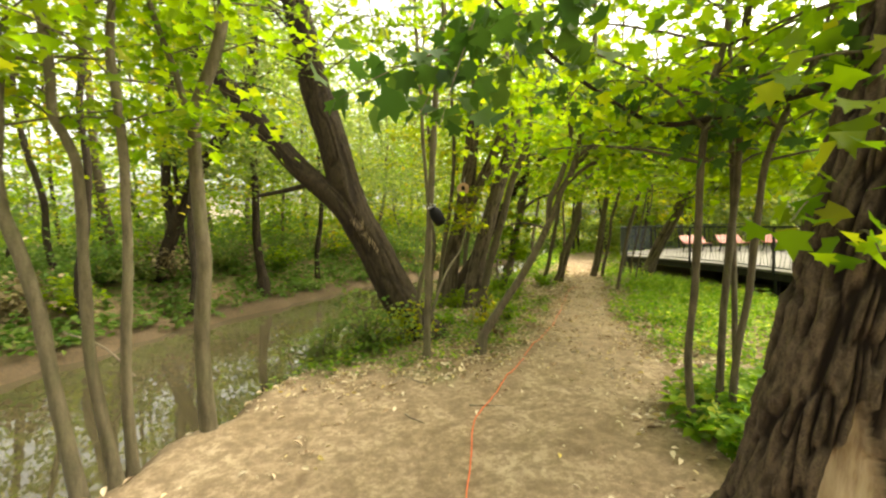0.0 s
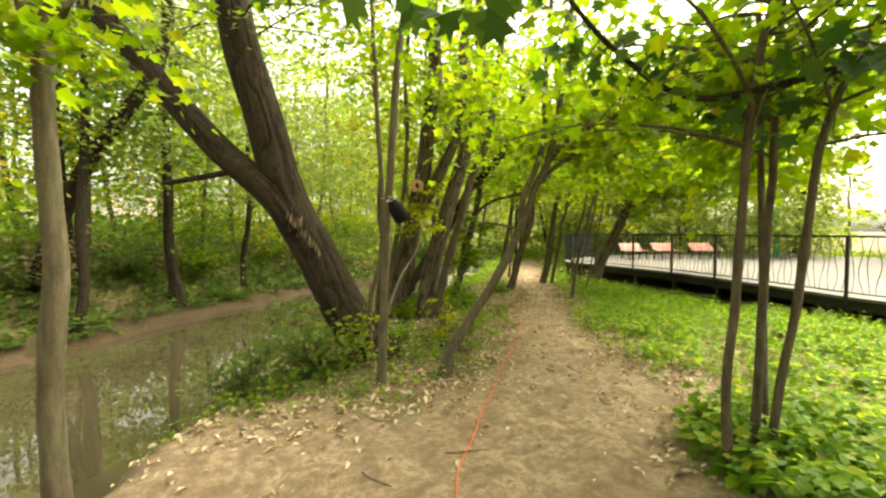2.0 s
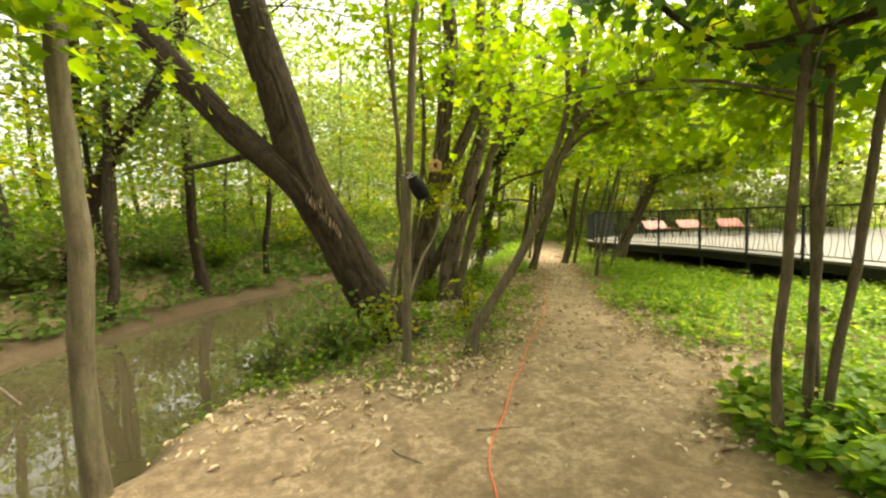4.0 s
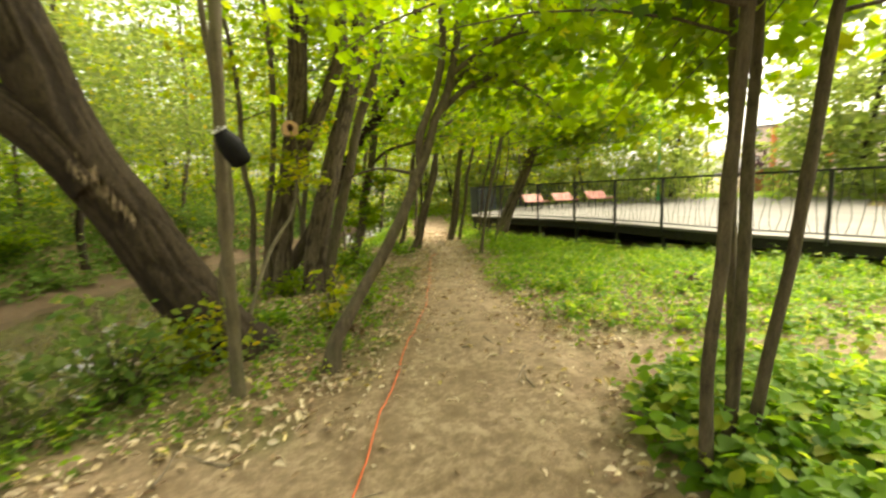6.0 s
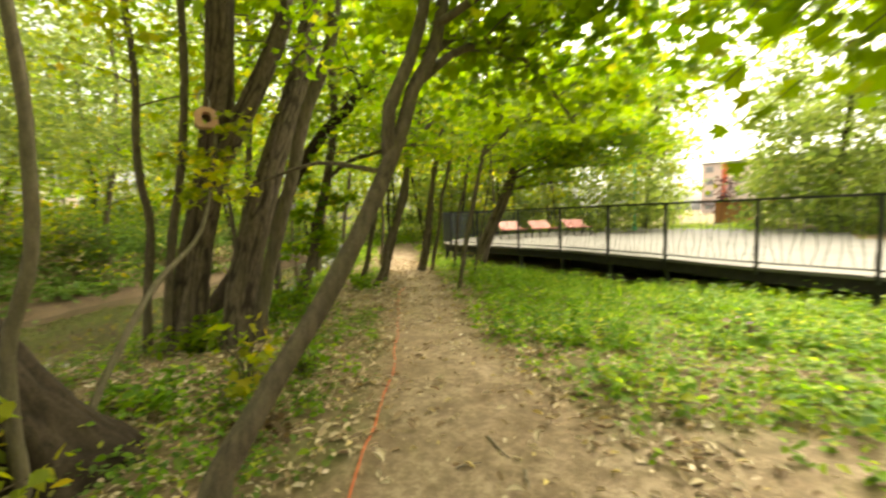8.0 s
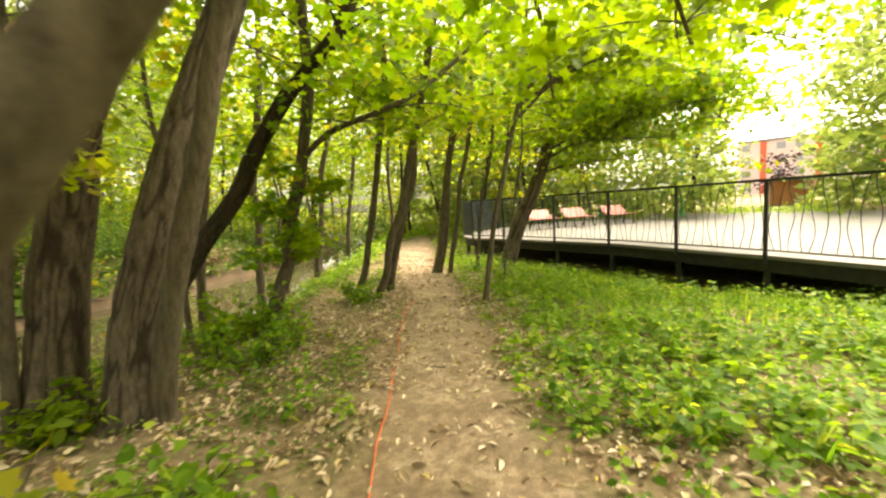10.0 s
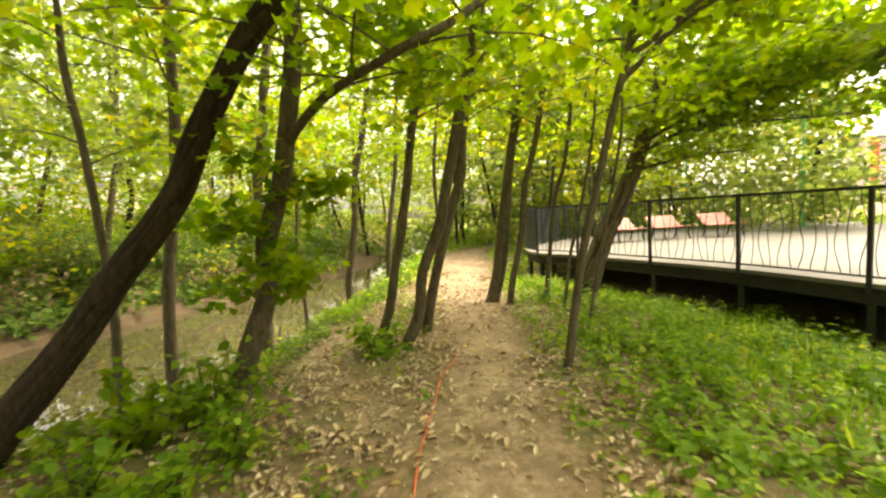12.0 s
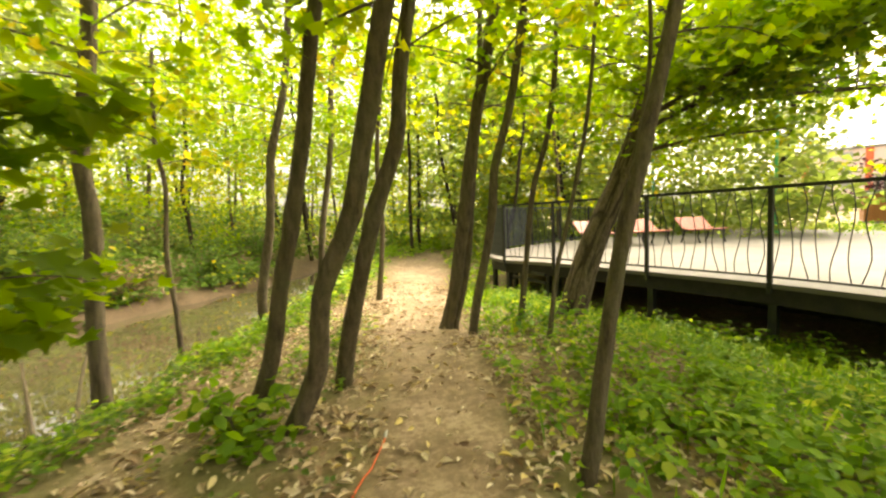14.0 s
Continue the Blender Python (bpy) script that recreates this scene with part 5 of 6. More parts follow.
def herbs(n, xr, yr, keep, nodes, hmin, hmax, size, leaf, seed, label):
    """Nettle-like herbs: a thin stalk each, with crossed pairs of drooping leaves that shrink towards the tip."""
    rg = np.random.default_rng(seed)
    x, y = rg.uniform(*xr, n), rg.uniform(*yr, n)
    k = rg.uniform(0, 1, n) < keep(x, y)
    x, y = x[k], y[k]
    m = len(x)
    h = rg.uniform(hmin, hmax, m) * (0.7 + 0.6 * (wob(x, y, 1.4, 3.0) * 0.5 + 0.5))
    z = height(x, y)
    lean = rg.normal(0, 0.22, (m, 2))
    yaw0 = rg.uniform(0, 6.283, m)
    big = rg.uniform(0.7, 1.25, m) * size
    places, sizes, heads = [], [], []
    for i in range(nodes):
        f = (i + 1) / nodes
        c = np.stack((x + lean[:, 0] * h * f, y + lean[:, 1] * h * f, z + h * f), -1)
        for side in (0.0, math.pi):
            places.append(c)
            sizes.append(big * (1.12 - 0.55 * abs(f - 0.45) / 0.55) * rg.uniform(0.8, 1.15, m))
            heads.append(yaw0 + side + i * math.pi / 2 + rg.normal(0, 0.25, m))
    me = leaf_mesh("ground_cover", np.vstack(places), np.concatenate(sizes), OVATE, rg, 0.42, 0.15, np.concatenate(heads), 0.35)
    return tagged(part("ground_cover", me, leaf, None), label, "plants", kind="stuff")


def right_side(x, y):
    d, w = dist_line(x, y, TRAIL, TRAIL_W)
    dd, _ = dist_line(x, y, DECK_EDGE)
    r = (1 - worn(x, y)) * np.where(dd < 0.3, 1, 0) * (0.22 + 0.78 * sstep(d - w + 0.5 * wob(x, y, 2.1, 0.4), 0.0, 1.2))
    clump = 0.3 + 0.7 * sstep(wob(x, y, 1.3, 1.1) + 0.6 * wob(x, y, 3.3, 0.2), -0.35, 0.35)
    return r * clump * sstep(d - w, -0.05, 0.2) * sstep(x + y * 0.35, 2.6, 4.0)


def left_side(x, y):
    d, w = dist_line(x, y, TRAIL, TRAIL_W)
    dn, _ = dist_line(x, y, NEAR_BANK)
    r = sstep(-d - w, 0.0, 0.5) * (1 - worn(x, y)) * sstep(dn, 0.15, 0.5) * (1 - 0.45 * sstep(dn, 0.9, 1.6))
    r = r * (1 - 0.75 * sstep(y, 8.2, 9.2) * (1 - sstep(y, 11.0, 12.0)))
    strip = sstep(dn, 0.15, 0.35) * (1 - sstep(dn + 0.15 * wob(x, y, 3.0, 1.0), 0.75, 1.1)) * sstep(y, 8.0, 10.0)
    return np.maximum(r * (0.25 + 0.75 * sstep(wob(x, y, 1.6, 2.1), -0.4, 0.4)), strip) * sstep(y, 3.8, 5.2)


def far_side(x, y):
    df = -dist_line(x, y, FAR_BANK)[0]
    return sstep(df, 0.2, 0.7) * (0.3 + 0.7 * sstep(wob(x, y, 1.1, 0.1), -0.4, 0.4))


cover("ground_cover", 20000, (2.5, 10.4), (-0.5, 18), right_side, 6, 0.03, 0.16, 0.06, LEAF_COVER, 21, "dense bright green herbs covering the ground")
herbs(17000, (2.6, 10.4), (-0.5, 18), lambda x, y: right_side(x, y) * (0.25 + 0.75 * sstep(wob(x, y, 2.4, 1.9), -0.3, 0.25)), 4, 0.1, 0.34, 0.085, LEAF_COVER, 25, "fresh green nettles with paired leaves standing in the herbs")
cover("ground_cover", 17000, (-1.5, 8), (3.8, 18), left_side, 6, 0.03, 0.15, 0.05, LEAF_UNDER, 22, "scattered low green herbs among fallen leaves")
herbs(8500, (-1.5, 8), (3.8, 18), left_side, 3, 0.08, 0.24, 0.07, LEAF_COVER, 26, "small green nettles growing through fallen leaves")
cover("ground_cover", 24000, (-13, 6), (2, 27), far_side, 5, 0.1, 0.5, 0.16, LEAF_DARK, 23, "tangled green weeds on the far bank")
herbs(1500, (2.2, 6), (1.2, 3.6), lambda x, y: (1 - worn(x, y)) * (np.hypot(x - 3.5, y - 2.3) < 1.05), 4, 0.12, 0.36, 0.12, LEAF_COVER, 24, "fresh green leafy plants round three slim stems")
cover("ground_cover", 1500, (2.2, 6), (1.2, 3.6), lambda x, y: (1 - worn(x, y)) * (np.hypot(x - 3.5, y - 2.3) < 1.05), 5, 0.03, 0.15, 0.07, LEAF_UNDER, 27, "dark low leaves under the fresh green plants")


def far_floor(x, y):
    d, w = dist_line(x, y, TRAIL, TRAIL_W)
    dn = dist_line(x, y, NEAR_BANK)[0]
    dd, db = dist_line(x, y, DECK_EDGE)[0], dist_line(x, y, DECK_BACK)[0]
    return sstep(np.abs(d) - w, 0.0, 0.6) * (dn > 0.3) * ((db < -0.2) | (x < 9.2)) * (0.4 + 0.6 * sstep(wob(x, y, 1.2, 0.9), -0.4, 0.3))


cover("ground_cover", 14000, (3, 26), (15, 38), far_floor, 5, 0.08, 0.4, 0.13, LEAF_COVER, 28, "green weeds on the woodland floor by the far path")


def grass(name, n, xr, yr, keep, lo, hi, leaf, seed, label):
    rg = np.random.default_rng(seed)
    x, y = rg.uniform(*xr, n), rg.uniform(*yr, n)
    k = rg.uniform(0, 1, n) < keep(x, y)
    x, y = x[k], y[k]
    pl = np.stack((x, y, height(x, y) - 0.01), -1)
    ob = part(name, leaf_mesh(name, pl, rg.uniform(lo, hi, len(x)), BLADE, rg, 0.35, -1.1), leaf, None)
    return tagged(ob, label, "grass", kind="stuff")


grass("grass", 52000, (2.5, 10), (-2, 18), lambda x, y: right_side(x, y) * (0.12 + 0.88 * sstep(wob(x, y, 0.9, 4.0) + 0.35 * (x - 7.0), 0.0, 0.7)), 0.12, 0.32, LEAF_COVER, 31, "long fresh green grass between the herbs")
grass("grass", 9000, (11.5, 44), (-40, 40), lambda x, y: np.where(x > 18, 1.0, 0.0), 0.15, 0.3, LEAF_COVER, 32, "mown green lawn beyond the paving")


def litter(n, xr, yr, keep, seed, lo=0.03, hi=0.098):
    rg = np.random.default_rng(seed)
    x, y = rg.uniform(*xr, n), rg.uniform(*yr, n)
    k = rg.uniform(0, 1, n) < keep(x, y)
    x, y = x[k], y[k]
    pl = np.stack((x, y, height(x, y) + rg.uniform(0.006, 0.02, len(x))), -1)
    ob = part("fallen_leaves", leaf_mesh("fallen_leaves", pl, lo + (hi - lo) * rg.uniform(0, 1, len(x)) ** 1.6, DRY, rg, 0.5, 0.0, None, 1.1), LITTER, None)
    return tagged(ob, "fallen dry tan and cream leaves lying on the earth", "leaf litter", kind="stuff")


def litter_where(x, y):
    d, w = dist_line(x, y, TRAIL, TRAIL_W)
    dn, _ = dist_line(x, y, NEAR_BANK)
    edge = np.exp(-((np.abs(d) - w * 1.05) / 0.5) ** 2)
    left = (sstep(-d - w, -0.12, 0.3) * 1.25 + sstep(d - w, -0.1, 0.3) * 0.9) * sstep(y, 3.4, 4.6)
    clot = sstep(wob(x, y, 4.3, 0.9) + 0.7 * wob(x, y, 9.7, 2.2), -0.35, 0.7)
    bare = 1 - 0.75 * (1 - sstep(y, 3.4, 4.8)) * (1 - sstep(x, 0.9, 1.8))
    return bare * (0.25 + 0.75 * clot) * np.clip(0.03 + 0.6 * edge * (0.3 + 0.7 * sstep(wob(x, y, 1.9, 0.7), -0.3, 0.4)) + left * (0.4 + 0.6 * sstep(wob(x, y, 2.3, 1.7), -0.4, 0.4)), 0, 1) * sstep(dn, 0.15, 0.4)


litter(190000, (-3, 9), (-1.5, 17), litter_where, 41)

# sticks on the path
rgk = np.random.default_rng(9)
for k in range(26):
    x, y = [(rgk.uniform(-0.8, 3.0), rgk.uniform(1.5, 5.0)), (rgk.uniform(2.5, 5.5), rgk.uniform(4, 11))][k % 2]
    a, ln = rgk.uniform(0, 6.28), rgk.uniform(0.12, 0.4)
    u = np.linspace(-0.5, 0.5, 5)
    px, py = x + np.cos(a) * ln * u, y + np.sin(a) * ln * u + rgk.normal(0, 0.01, 5)
    ln_ = np.stack((px, py, height(px, py) + 0.008), -1)
    tagged(part("stick", tube_mesh("stick", [(ln_, np.linspace(0.009, 0.003, 5))], 6, 0.1), STICK, None), "short dry twig lying on the trodden earth", "stick", "fallen sticks")
for k, pts in enumerate(([(-4.6, 6.2, 0.35), (-4.2, 6.4, 0.05), (-3.9, 6.6, -0.5)], [(2.7, 13.6, 0.1), (2.75, 13.5, -0.3), (2.8, 13.4, -0.75)], [(3.1, 14.3, 0.2), (3.0, 14.1, -0.3), (2.95, 14.0, -0.75)])):
    line = smooth_line(pts, 0.1)
    tagged(part("stick", tube_mesh("stick", [(line, np.linspace(0.01, 0.022, len(line)))], 6, 0.08), STICK, None), "bare dead stick standing in the stream bank", "stick", "sticks in the stream")


# ---- deck with its railing ----
def resample(line, step):
    d = np.concatenate(([0], np.cumsum(np.linalg.norm(np.diff(line, axis=0), axis=1))))
    s = np.arange(0, d[-1], step)
    return np.stack([np.interp(s, d, line[:, c]) for c in range(line.shape[1])], -1)


def prism(poly, z0, z1):
    """A flat slab over an outline."""
    bm = bmesh.new()
    f = bm.faces.new([bm.verts.new((x, y, z0)) for x, y in poly])
    g = bmesh.ops.extrude_face_region(bm, geom=[f])
    bmesh.ops.translate(bm, verts=[v for v in g["geom"] if isinstance(v, bmesh.types.BMVert)], vec=(0, 0, z1 - z0))
    bmesh.ops.recalc_face_normals(bm, faces=bm.faces)
    return bm


def box(sx, sy, sz, bev=0.0):
    bm = bmesh.new()
    bmesh.ops.create_cube(bm, size=1)
    bmesh.ops.scale(bm, vec=(sx, sy, sz), verts=bm.verts)
    if bev:
        bmesh.ops.bevel(bm, geom=list(bm.edges), offset=bev, segments=1, affect="EDGES")
    return bm


DECK_Z, RAIL_Z = 0.43, 1.58
edge = smooth_line(np.c_[DECK_EDGE, np.zeros(len(DECK_EDGE))], 0.3)[:, :2]
back = smooth_line(np.c_[DECK_BACK, np.zeros(len(DECK_BACK))], 0.3)[:, :2]
outline_ = [tuple(p) for p in edge] + [tuple(p) for p in back[1:]] + [(24.0, 8.0), (18.0, 6.5), (16.0, 2.0), (15.0, -20.0)]
deck = thing("deck", (0, 0, 0), "raised pale deck and paving on dark steel framing", "deck", kind="structure")
part("slab", prism(outline_, DECK_Z - 0.06, DECK_Z), PAVING, deck)


def offset(line, d):
    t = np.gradient(line, axis=0)
    t /= np.linalg.norm(t, axis=1)[:, None]
    return line + np.stack((t[:, 1], -t[:, 0]), -1) * d


def ribbon(line, inner, z0, z1):
    """An upright strip that follows a line, with thickness."""
    a, b = line, offset(line, inner)
    n = len(a)
    vs = np.vstack((np.c_[a, np.full(n, z0)], np.c_[a, np.full(n, z1)], np.c_[b, np.full(n, z0)], np.c_[b, np.full(n, z1)]))
    fs = []
    for i in range(n - 1):
        for p, q in ((0, 1), (1, 3), (3, 2), (2, 0)):
            fs.append((p * n + i, p * n + i + 1, q * n + i + 1, q * n + i))
    fs += [(0, n, 3 * n, 2 * n), (n - 1, 3 * n - 1, 4 * n - 1, 2 * n - 1)]
    me = mesh_from("strip", vs, fs)
    return me


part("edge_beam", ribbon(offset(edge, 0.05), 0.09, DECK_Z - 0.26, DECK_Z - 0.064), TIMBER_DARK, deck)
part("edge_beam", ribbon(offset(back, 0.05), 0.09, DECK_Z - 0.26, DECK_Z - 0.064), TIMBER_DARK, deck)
# added dark sheet behind the framing, standing in for under-deck shade
part("shade_backing", ribbon(offset(edge[edge[:, 1] < 12.5], 2.6), 0.12, -1.0, DECK_Z - 0.07), TIMBER_DARK, deck)
joist_mesh = None
for p in resample(offset(edge, 0.16), 0.8):
    if p[1] < 0:
        continue
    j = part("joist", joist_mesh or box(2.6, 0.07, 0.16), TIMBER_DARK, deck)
    joist_mesh = j.data
    j.location = (p[0] + 1.3, p[1], DECK_Z - 0.15)

railing = thing("railing", (0, 0, 0), "dark steel railing with wavy upright bars along the deck", "railing", kind="structure")
shapes = {}


def wavy_bar(kind):
    u = np.linspace(0, 1, 9)
    ph = kind * 1.7
    line = np.stack((0.035 * np.sin(u * (4.6 + 0.5 * kind) + ph) + (u - 0.5) * 0.06 * math.sin(kind * 2.1), 0.012 * np.cos(u * 5 + ph), u * (RAIL_Z - DECK_Z - 0.12)), -1)
    return tube_mesh("baluster", [(line, np.full(9, 0.0062))], 5)


def run_railing(line, posts, material, slatted=False):
    for p in posts:
        foot = zat(p[0], p[1]) - 0.1
        me = shapes.get("post")
        if me is None:
            o = part("post", box(0.05, 0.05, RAIL_Z - DECK_Z + 0.1, 0.004), STEEL, railing)
            shapes["post"] = o.data
        else:
            o = part("post", me, STEEL, railing)
        o.location = (p[0], p[1], (RAIL_Z + DECK_Z - 0.1) / 2 - 0.02)
        s = part("deck_support", box(0.09, 0.09, DECK_Z - 0.1 - foot), STEEL, deck)
        s.location = (p[0] + 0.12, p[1], (DECK_Z - 0.1 + foot) / 2)
    bars = resample(line, 0.135)
    if slatted:
        reach = resample(line, 0.075)[:60]
        for p, q in zip(reach, reach[1:]):
            o = part("slat", shapes.get("slat") or box(0.05, 0.014, RAIL_Z - DECK_Z - 0.13, 0.002), material, railing, "blue-grey painted slat")
            shapes["slat"] = o.data
            o.location = (p[0], p[1], (RAIL_Z + DECK_Z) / 2 + 0.02)
            o.rotation_euler = (0, 0, math.atan2(q[1] - p[1], q[0] - p[0]) + 0.25)
        bars = bars[34:]
    for k, p in enumerate(bars):
        if p[1] < 0:
            continue
        kind = (k * 5 + k // 7) % 9
        key = (kind, material.name)
        if key not in shapes:
            o = part("baluster", wavy_bar(kind), material, railing)
            shapes[key] = o.data
        else:
            o = part("baluster", shapes[key], material, railing)
        q = line[min(len(line) - 1, int(np.argmin(np.linalg.norm(line - p, axis=1))) + 1)] - p
        o.location = (p[0], p[1], DECK_Z + 0.09)
        o.rotation_euler = (0, 0, math.atan2(q[1], q[0]))
    for z0, z1, w, nm in ((RAIL_Z - 0.035, RAIL_Z + 0.005, 0.06, "top_rail"), (DECK_Z + 0.07, DECK_Z + 0.095, 0.03, "bottom_rail")):
        part(nm, ribbon(offset(line, -w / 2), w, z0, z1), material, railing)


run_railing(edge[::-1], DECK_EDGE[2:], STEEL)
run_railing(back, resample(back, 1.57)[1:], STEEL_BLUE, True)

# steel trestle under the deck's end
for x, y in ((9.75, 15.0), (10.05, 15.6), (10.5, 15.9), (9.9, 14.4)):
    z0 = zat(x, y) - 0.05
    s = part("deck_support", box(0.07, 0.07, DECK_Z - 0.08 - z0), STEEL, deck)
    s.location = (x + 0.1, y - 0.1, (DECK_Z - 0.08 + z0) / 2)
for z in (0.05, 0.2):
    s = part("cross_brace", box(0.04, 1.3, 0.05), STEEL, deck)
    s.location, s.rotation_euler = (9.9, 14.85, z), (0, 0, -0.1)


# ---- benches, kiosk, lamp posts ----
def build_bench():
    t = thing("park_bench", (0, 0, 0), "red slatted park bench with black metal legs on pale paving", "bench", "benches on the deck")
    slat = None
    for i in range(6):
        s = part("seat_slat", slat or box(1.0, 0.07, 0.03, 0.006), BENCH_RED, t)
        slat = s.data
        s.location, s.rotation_euler = (0, -0.25 + i * 0.085, 0.38 - 0.02 * math.sin(i * 0.6)), (0.06 * (i - 2), 0, 0)
    for i in range(6):
        s = part("back_slat", slat, BENCH_RED, t)
        s.location, s.rotation_euler = (0, 0.27 + i * 0.05, 0.42 + i * 0.05), (radians(45), 0, 0)
    for x in (-0.42, 0.42):
        pts = [(x, -0.28, 0.0), (x, -0.2, 0.2), (x, -0.24, 0.34), (x, 0.0, 0.34), (x, 0.22, 0.35), (x, 0.33, 0.45), (x, 0.55, 0.68)]
        line = smooth_line(pts, 0.06)
        part("side_frame", tube_mesh("side_frame", [(line, np.full(len(line), 0.025)), (smooth_line([(x, 0.36, 0.0), (x, 0.27, 0.2), (x, 0.24, 0.42)], 0.06), np.full(len(smooth_line([(x, 0.36, 0.0), (x, 0.27, 0.2), (x, 0.24, 0.42)], 0.06)), 0.025))], 6), STEEL, t)
    return t


bench = build_bench()
bench.matrix_basis = pose(13.3, 15.9, DECK_Z, 0, 0, -8)
copy_thing(bench, pose(14.7, 15.5, DECK_Z, 0, 0, -10))
copy_thing(bench, pose(16.2, 14.9, DECK_Z, 0, 0, -14))

lamp = thing("lamp_post", (0, 0, 0), "slim bright green lamp post on the lawn", "lamp post", "green lamp posts")
part("pole", tube_mesh("pole", [(np.array([(0, 0, 0), (0, 0, 2.5), (0, 0, 6.0)]), np.array([0.06, 0.05, 0.04]))], 10), GREEN_PAINT, lamp)
part("collar", tube_mesh("collar", [(np.array([(0, 0, 0.0), (0, 0, 0.3), (0, 0, 0.5)]), np.array([0.11, 0.1, 0.055]))], 10), GREEN_PAINT, lamp)
part("lantern", tube_mesh("lantern", [(np.array([(0, 0, 6.0), (0, 0, 6.08), (0, 0, 6.3), (0, 0, 6.36)]), np.array([0.05, 0.14, 0.17, 0.02]))], 12), FACADE, lamp)
lamp.matrix_basis = pose(21.0, 15.3, 0.38)
copy_thing(lamp, pose(22.0, 20.5, 0.38))

kiosk = thing("kiosk", (0, 0, 0), "low orange-brown wooden kiosk on the lawn", "kiosk")
o = part("wall", box(3.0, 2.0, 1.5, 0.02), KIOSK_WOOD, kiosk)
o.location = (0, 0, 0.75)
o = part("roof", box(3.4, 2.4, 0.12, 0.02), ROOF_GREY, kiosk)
o.location = (0, 0, 1.56)
o = part("plinth", box(3.1, 2.1, 0.16), ROOF_GREY, kiosk)
o.location = (0, 0, 0.02)
kiosk.matrix_basis = pose(34, 16.0, zat(34, 16), 0, 0, 20)


# ---- houses ----
def apartment_house(place, turn, width, storeys, wall, label, stripes):
    t = thing("apartment_building", place, label, "building")
    t.rotation_euler = (0, 0, radians(turn))
    h = storeys * 2.9
    o = part("wall", box(width, 12, h), wall, t)
    o.location = (0, 6, h / 2)
    o = part("roof", box(width + 0.5, 12.5, 0.5), ROOF_GREY, t)
    o.location = (0, 6, h + 0.25)
    n = int(width / 3.0)
    pane_me = frame_me = None
    for i in range(n):
        x = -width / 2 + (i + 0.5) * width / n
        if stripes and i % 3 == 1:
            o = part("stripe", box(1.1, 0.12, h), ORANGE, t)
            o.location = (x, -0.06, h / 2)
            continue
        for s in range(storeys):
            w = part("window", frame_me or box(1.7, 0.14, 1.6), FACADE, t)
            frame_me = w.data
            w.location = (x, -0.02, s * 2.9 + 1.7)
            g = part("pane", pane_me or box(1.5, 0.1, 1.4), PANE, w)
            pane_me = g.data
            g.location = (0, -0.05, 0)
    return t


apartment_house((116, 31, 0.3), -74, 46, 4, FACADE_PINK, "pale five-storey apartment block with orange-red vertical stripes", True)
apartment_house((-22, 62, 1.0), 20, 30, 2, FACADE_PINK, "low pale pink building behind the trees across the stream", False)


# ---- hanging things ----
def hanging_pot():
    t = thing("hanging_pot", (0.86, 4.84, 1.80), "black plastic jug hung tilted on a slender tree", "pot")
    prof = [(0.0, 0.0), (0.055, 0.0), (0.075, 0.02), (0.082, 0.1), (0.08, 0.17), (0.062, 0.215), (0.05, 0.235), (0.052, 0.262), (0.044, 0.262), (0.042, 0.235), (0.055, 0.2), (0.07, 0.15), (0.07, 0.03), (0.0, 0.02)]
    bm = bmesh.new()
    n = 28
    rings = [[bm.verts.new((r * math.cos(a * 2 * math.pi / n), r * math.sin(a * 2 * math.pi / n), z)) for a in range(n)] for r, z in prof]
    for a, b in zip(rings, rings[1:]):
        for i in range(n):
            bm.faces.new((a[i], a[(i + 1) % n], b[(i + 1) % n], b[i]))
    bmesh.ops.remove_doubles(bm, verts=bm.verts, dist=0.0005)
    for f in bm.faces:
        f.smooth = True
    body = part("body", bm, BLACK_PLASTIC, t)
    body.location, body.rotation_euler = (0, 0, 0), (radians(12), radians(-30), 0)
    rim = smooth_line([(0.052 * math.cos(a), 0.052 * math.sin(a), 0.262) for a in np.linspace(0, 6.283, 14)], 0.02)
    o = part("rim", tube_mesh("rim", [(rim, np.full(len(rim), 0.005))], 6), GREY_WIRE, t)
    o.rotation_euler = body.rotation_euler
    wire = smooth_line([(-0.12, 0.0, 0.24), (-0.13, 0.1, 0.27), (-0.15, 0.2, 0.26), (-0.2, 0.18, 0.25)], 0.03)
    part("wire", tube_mesh("wire", [(wire, np.full(len(wire), 0.004))], 5), GREY_WIRE, t)
    return t


hanging_pot()


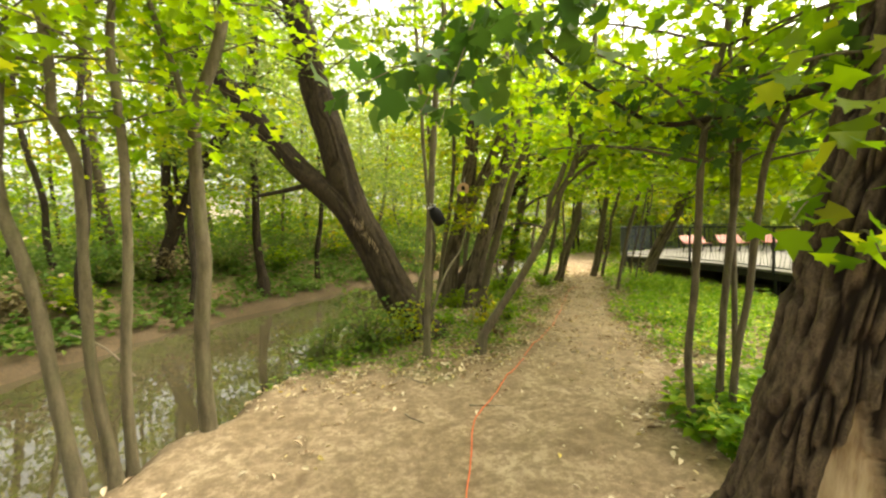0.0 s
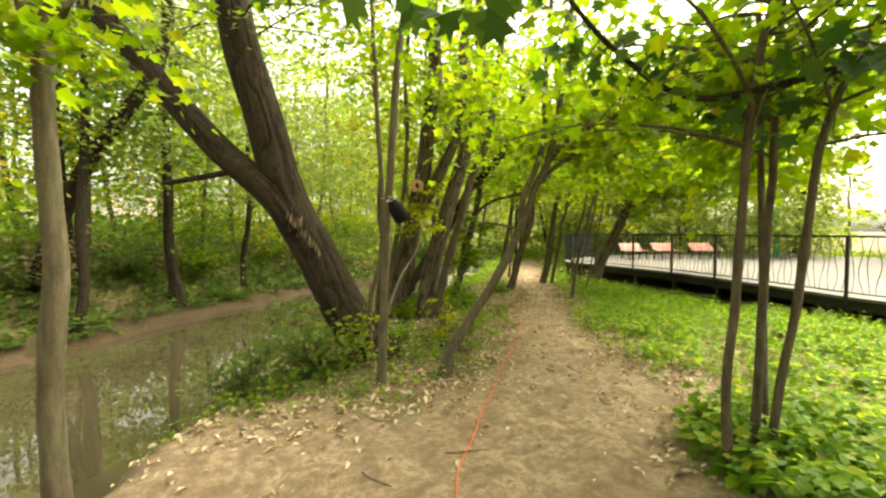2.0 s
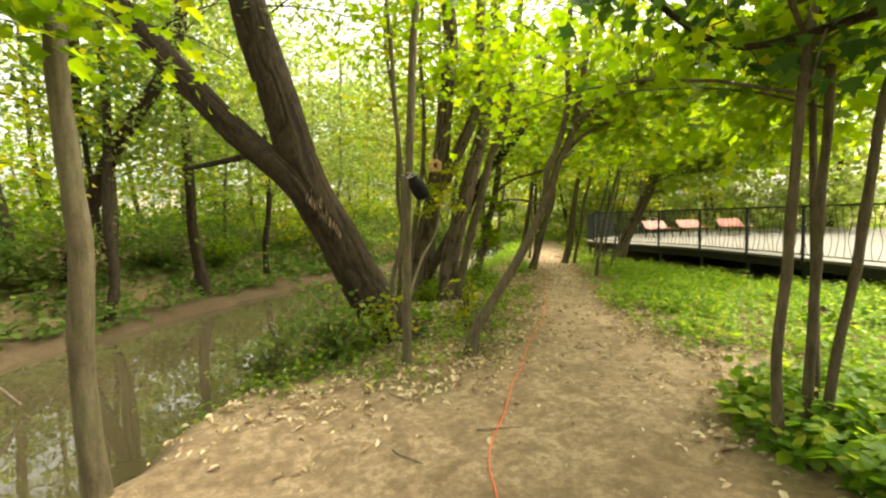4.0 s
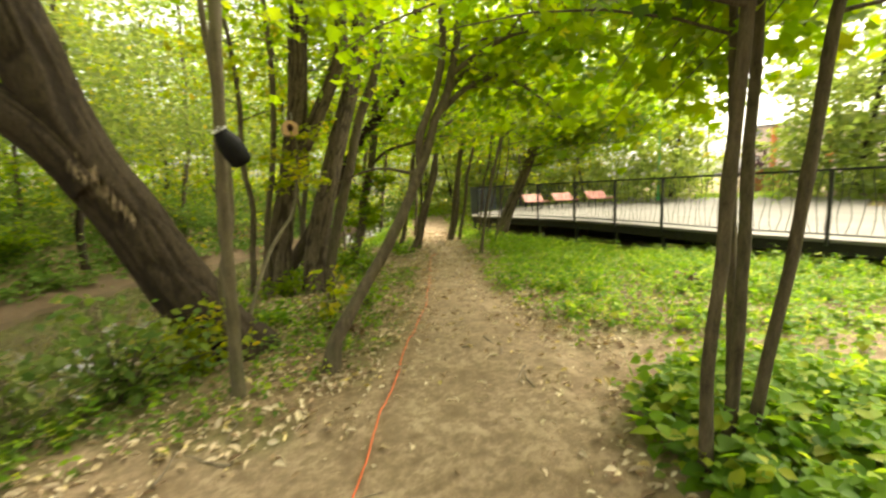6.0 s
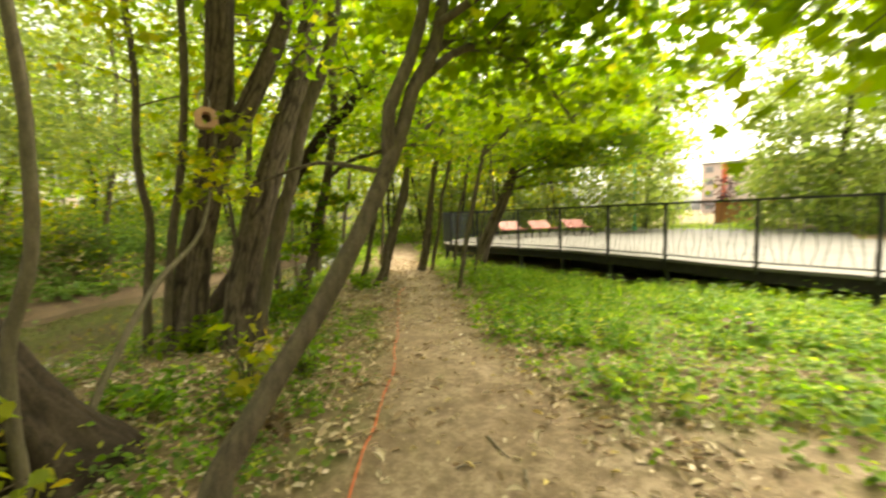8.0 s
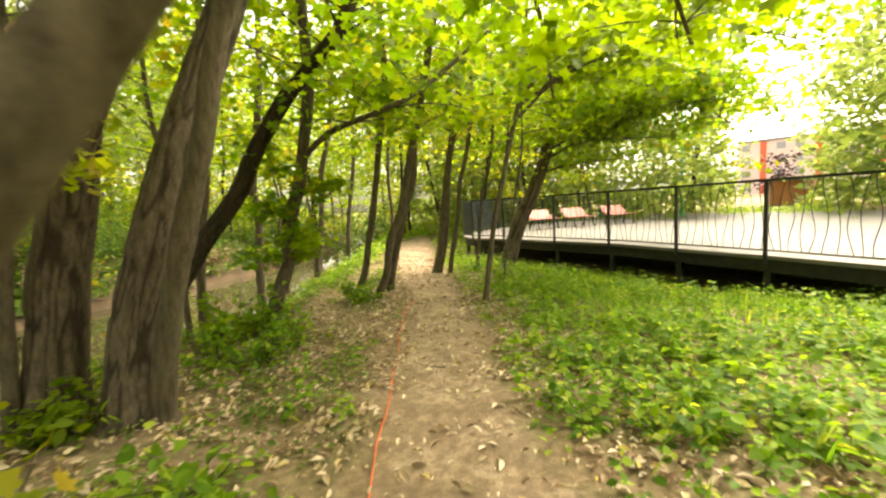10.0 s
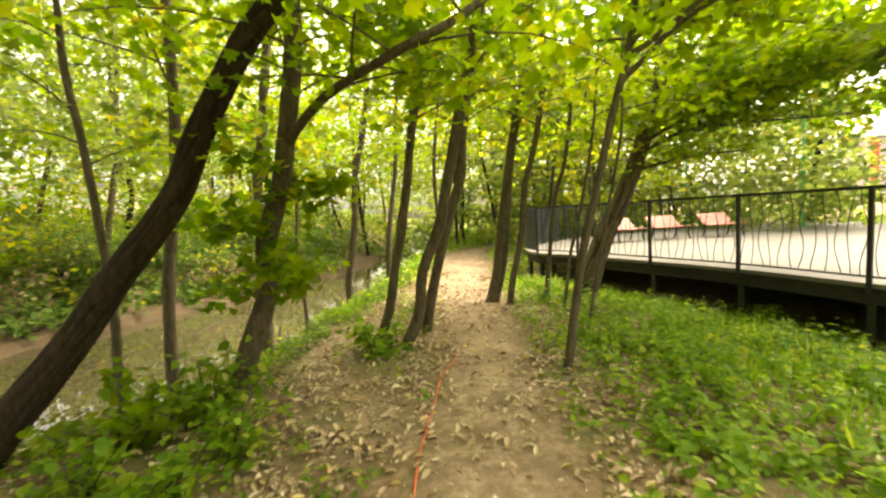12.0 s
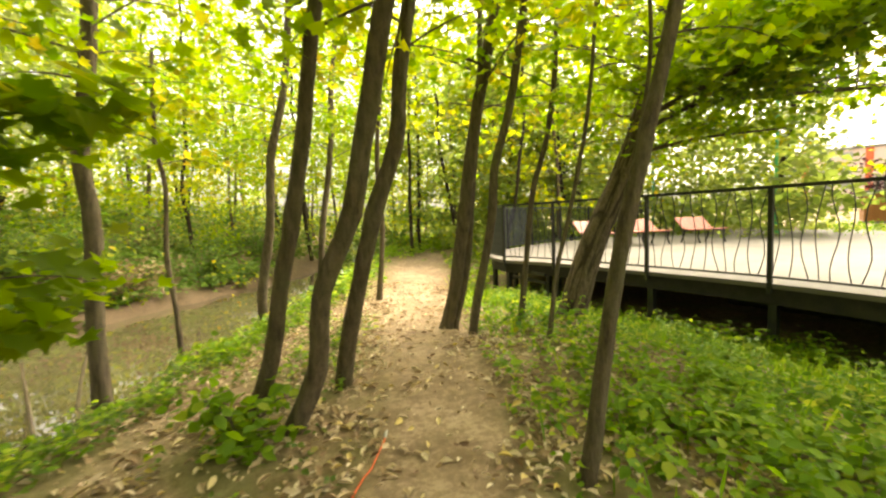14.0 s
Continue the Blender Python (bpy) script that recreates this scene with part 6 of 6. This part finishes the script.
def bird_feeder():
    t = thing("bird_feeder", (1.73, 8.2, 2.56), "small peach wooden bird feeder with a round hole, hung by wire", "bird feeder")
    bm = bmesh.new()
    w, h, n = 0.085, 0.085, 20
    outer = [(-w, -h), (w, -h), (w * 1.05, h * 0.5), (0.03, h), (-0.03, h), (-w * 1.05, h * 0.5)]
    front, rear = [], []
    hole_f = [bm.verts.new((0.038 * math.cos(2 * math.pi * k / n), -0.06, 0.045 * math.sin(2 * math.pi * k / n))) for k in range(n)]
    hole_b = [bm.verts.new((0.038 * math.cos(2 * math.pi * k / n), 0.03, 0.045 * math.sin(2 * math.pi * k / n))) for k in range(n)]

    def rim_at(a):
        c, s = math.cos(a), math.sin(a)
        best = 9.0
        for (x0, z0), (x1, z1) in zip(outer, outer[1:] + outer[:1]):
            den = c * (z1 - z0) - s * (x1 - x0)
            if abs(den) > 1e-9:
                r = (x0 * (z1 - z0) - z0 * (x1 - x0)) / den
                if r > 0:
                    best = min(best, r)
        return c * best, s * best

    for k in range(n):
        x, z = rim_at(2 * math.pi * k / n)
        front.append(bm.verts.new((x, -0.06, z)))
        rear.append(bm.verts.new((x, 0.06, z)))
    for k in range(n):
        j = (k + 1) % n
        bm.faces.new((front[k], front[j], hole_f[j], hole_f[k]))
        bm.faces.new((hole_f[k], hole_f[j], hole_b[j], hole_b[k]))
        bm.faces.new((front[j], front[k], rear[k], rear[j]))
    bm.faces.new(rear)
    bm.faces.new(hole_b)
    bmesh.ops.recalc_face_normals(bm, faces=bm.faces)
    part("house", bm, PEACH_WOOD, t)
    # added dark plate that stands in for the shade within the hole
    o = part("hole_shade", box(0.07, 0.004, 0.08), HOLE_DARK, t)
    o.location = (0, 0.022, 0)
    loop = smooth_line([(-0.03, 0, 0.08), (-0.05, 0.02, 0.17), (-0.02, 0.04, 0.24), (0.02, 0.03, 0.23), (0.03, 0.0, 0.14), (0.03, 0, 0.08)], 0.02)
    part("wire_loop", tube_mesh("wire_loop", [(loop, np.full(len(loop), 0.006))], 6), GREY_WIRE, t)
    t.scale = (1.25, 1.25, 1.25)
    return t


bird_feeder()


# ---- leash left lying along the path ----
def leash():
    run = smooth_line([(0.52, 1.3, 0), (0.68, 2.2, 0), (0.88, 3.04, 0), (1.1, 3.5, 0), (1.5, 4.15, 0), (2.05, 5.05, 0), (2.4, 5.6, 0), (3.0, 6.5, 0), (3.35, 7.15, 0), (3.74, 7.85, 0), (4.2, 8.75, 0), (4.75, 9.8, 0), (5.3, 10.6, 0)], 0.06)
    n = len(run)
    run[:, 0] += 0.012 * np.sin(np.arange(n) * 0.35)
    run[:, 2] = height(run[:, 0], run[:, 1]) + 0.014
    t = thing("leash", (0, 0, 0), "orange-red webbing leash lying slack along the earth path", "leash")
    part("webbing", tube_mesh("webbing", [(run, np.full(n, 0.0055))], 6), LEASH, t)
    grip = run[0] + np.array([(0.07 * math.cos(a) - 0.05, 0.045 * math.sin(a) - 0.03, 0.004) for a in np.linspace(0.6, 6.8, 18)])
    part("hand_loop", tube_mesh("hand_loop", [(grip, np.full(18, 0.008))], 6), LEASH, t)
    clip = run[-1] + np.array([(0.0, 0.0, 0.0), (0.015, 0.03, 0.004), (0.03, 0.06, 0.004), (0.045, 0.085, 0.0)])
    part("snap_hook", tube_mesh("snap_hook", [(clip, np.array([0.008, 0.012, 0.009, 0.005]))], 8), GREY_WIRE, t)


leash()
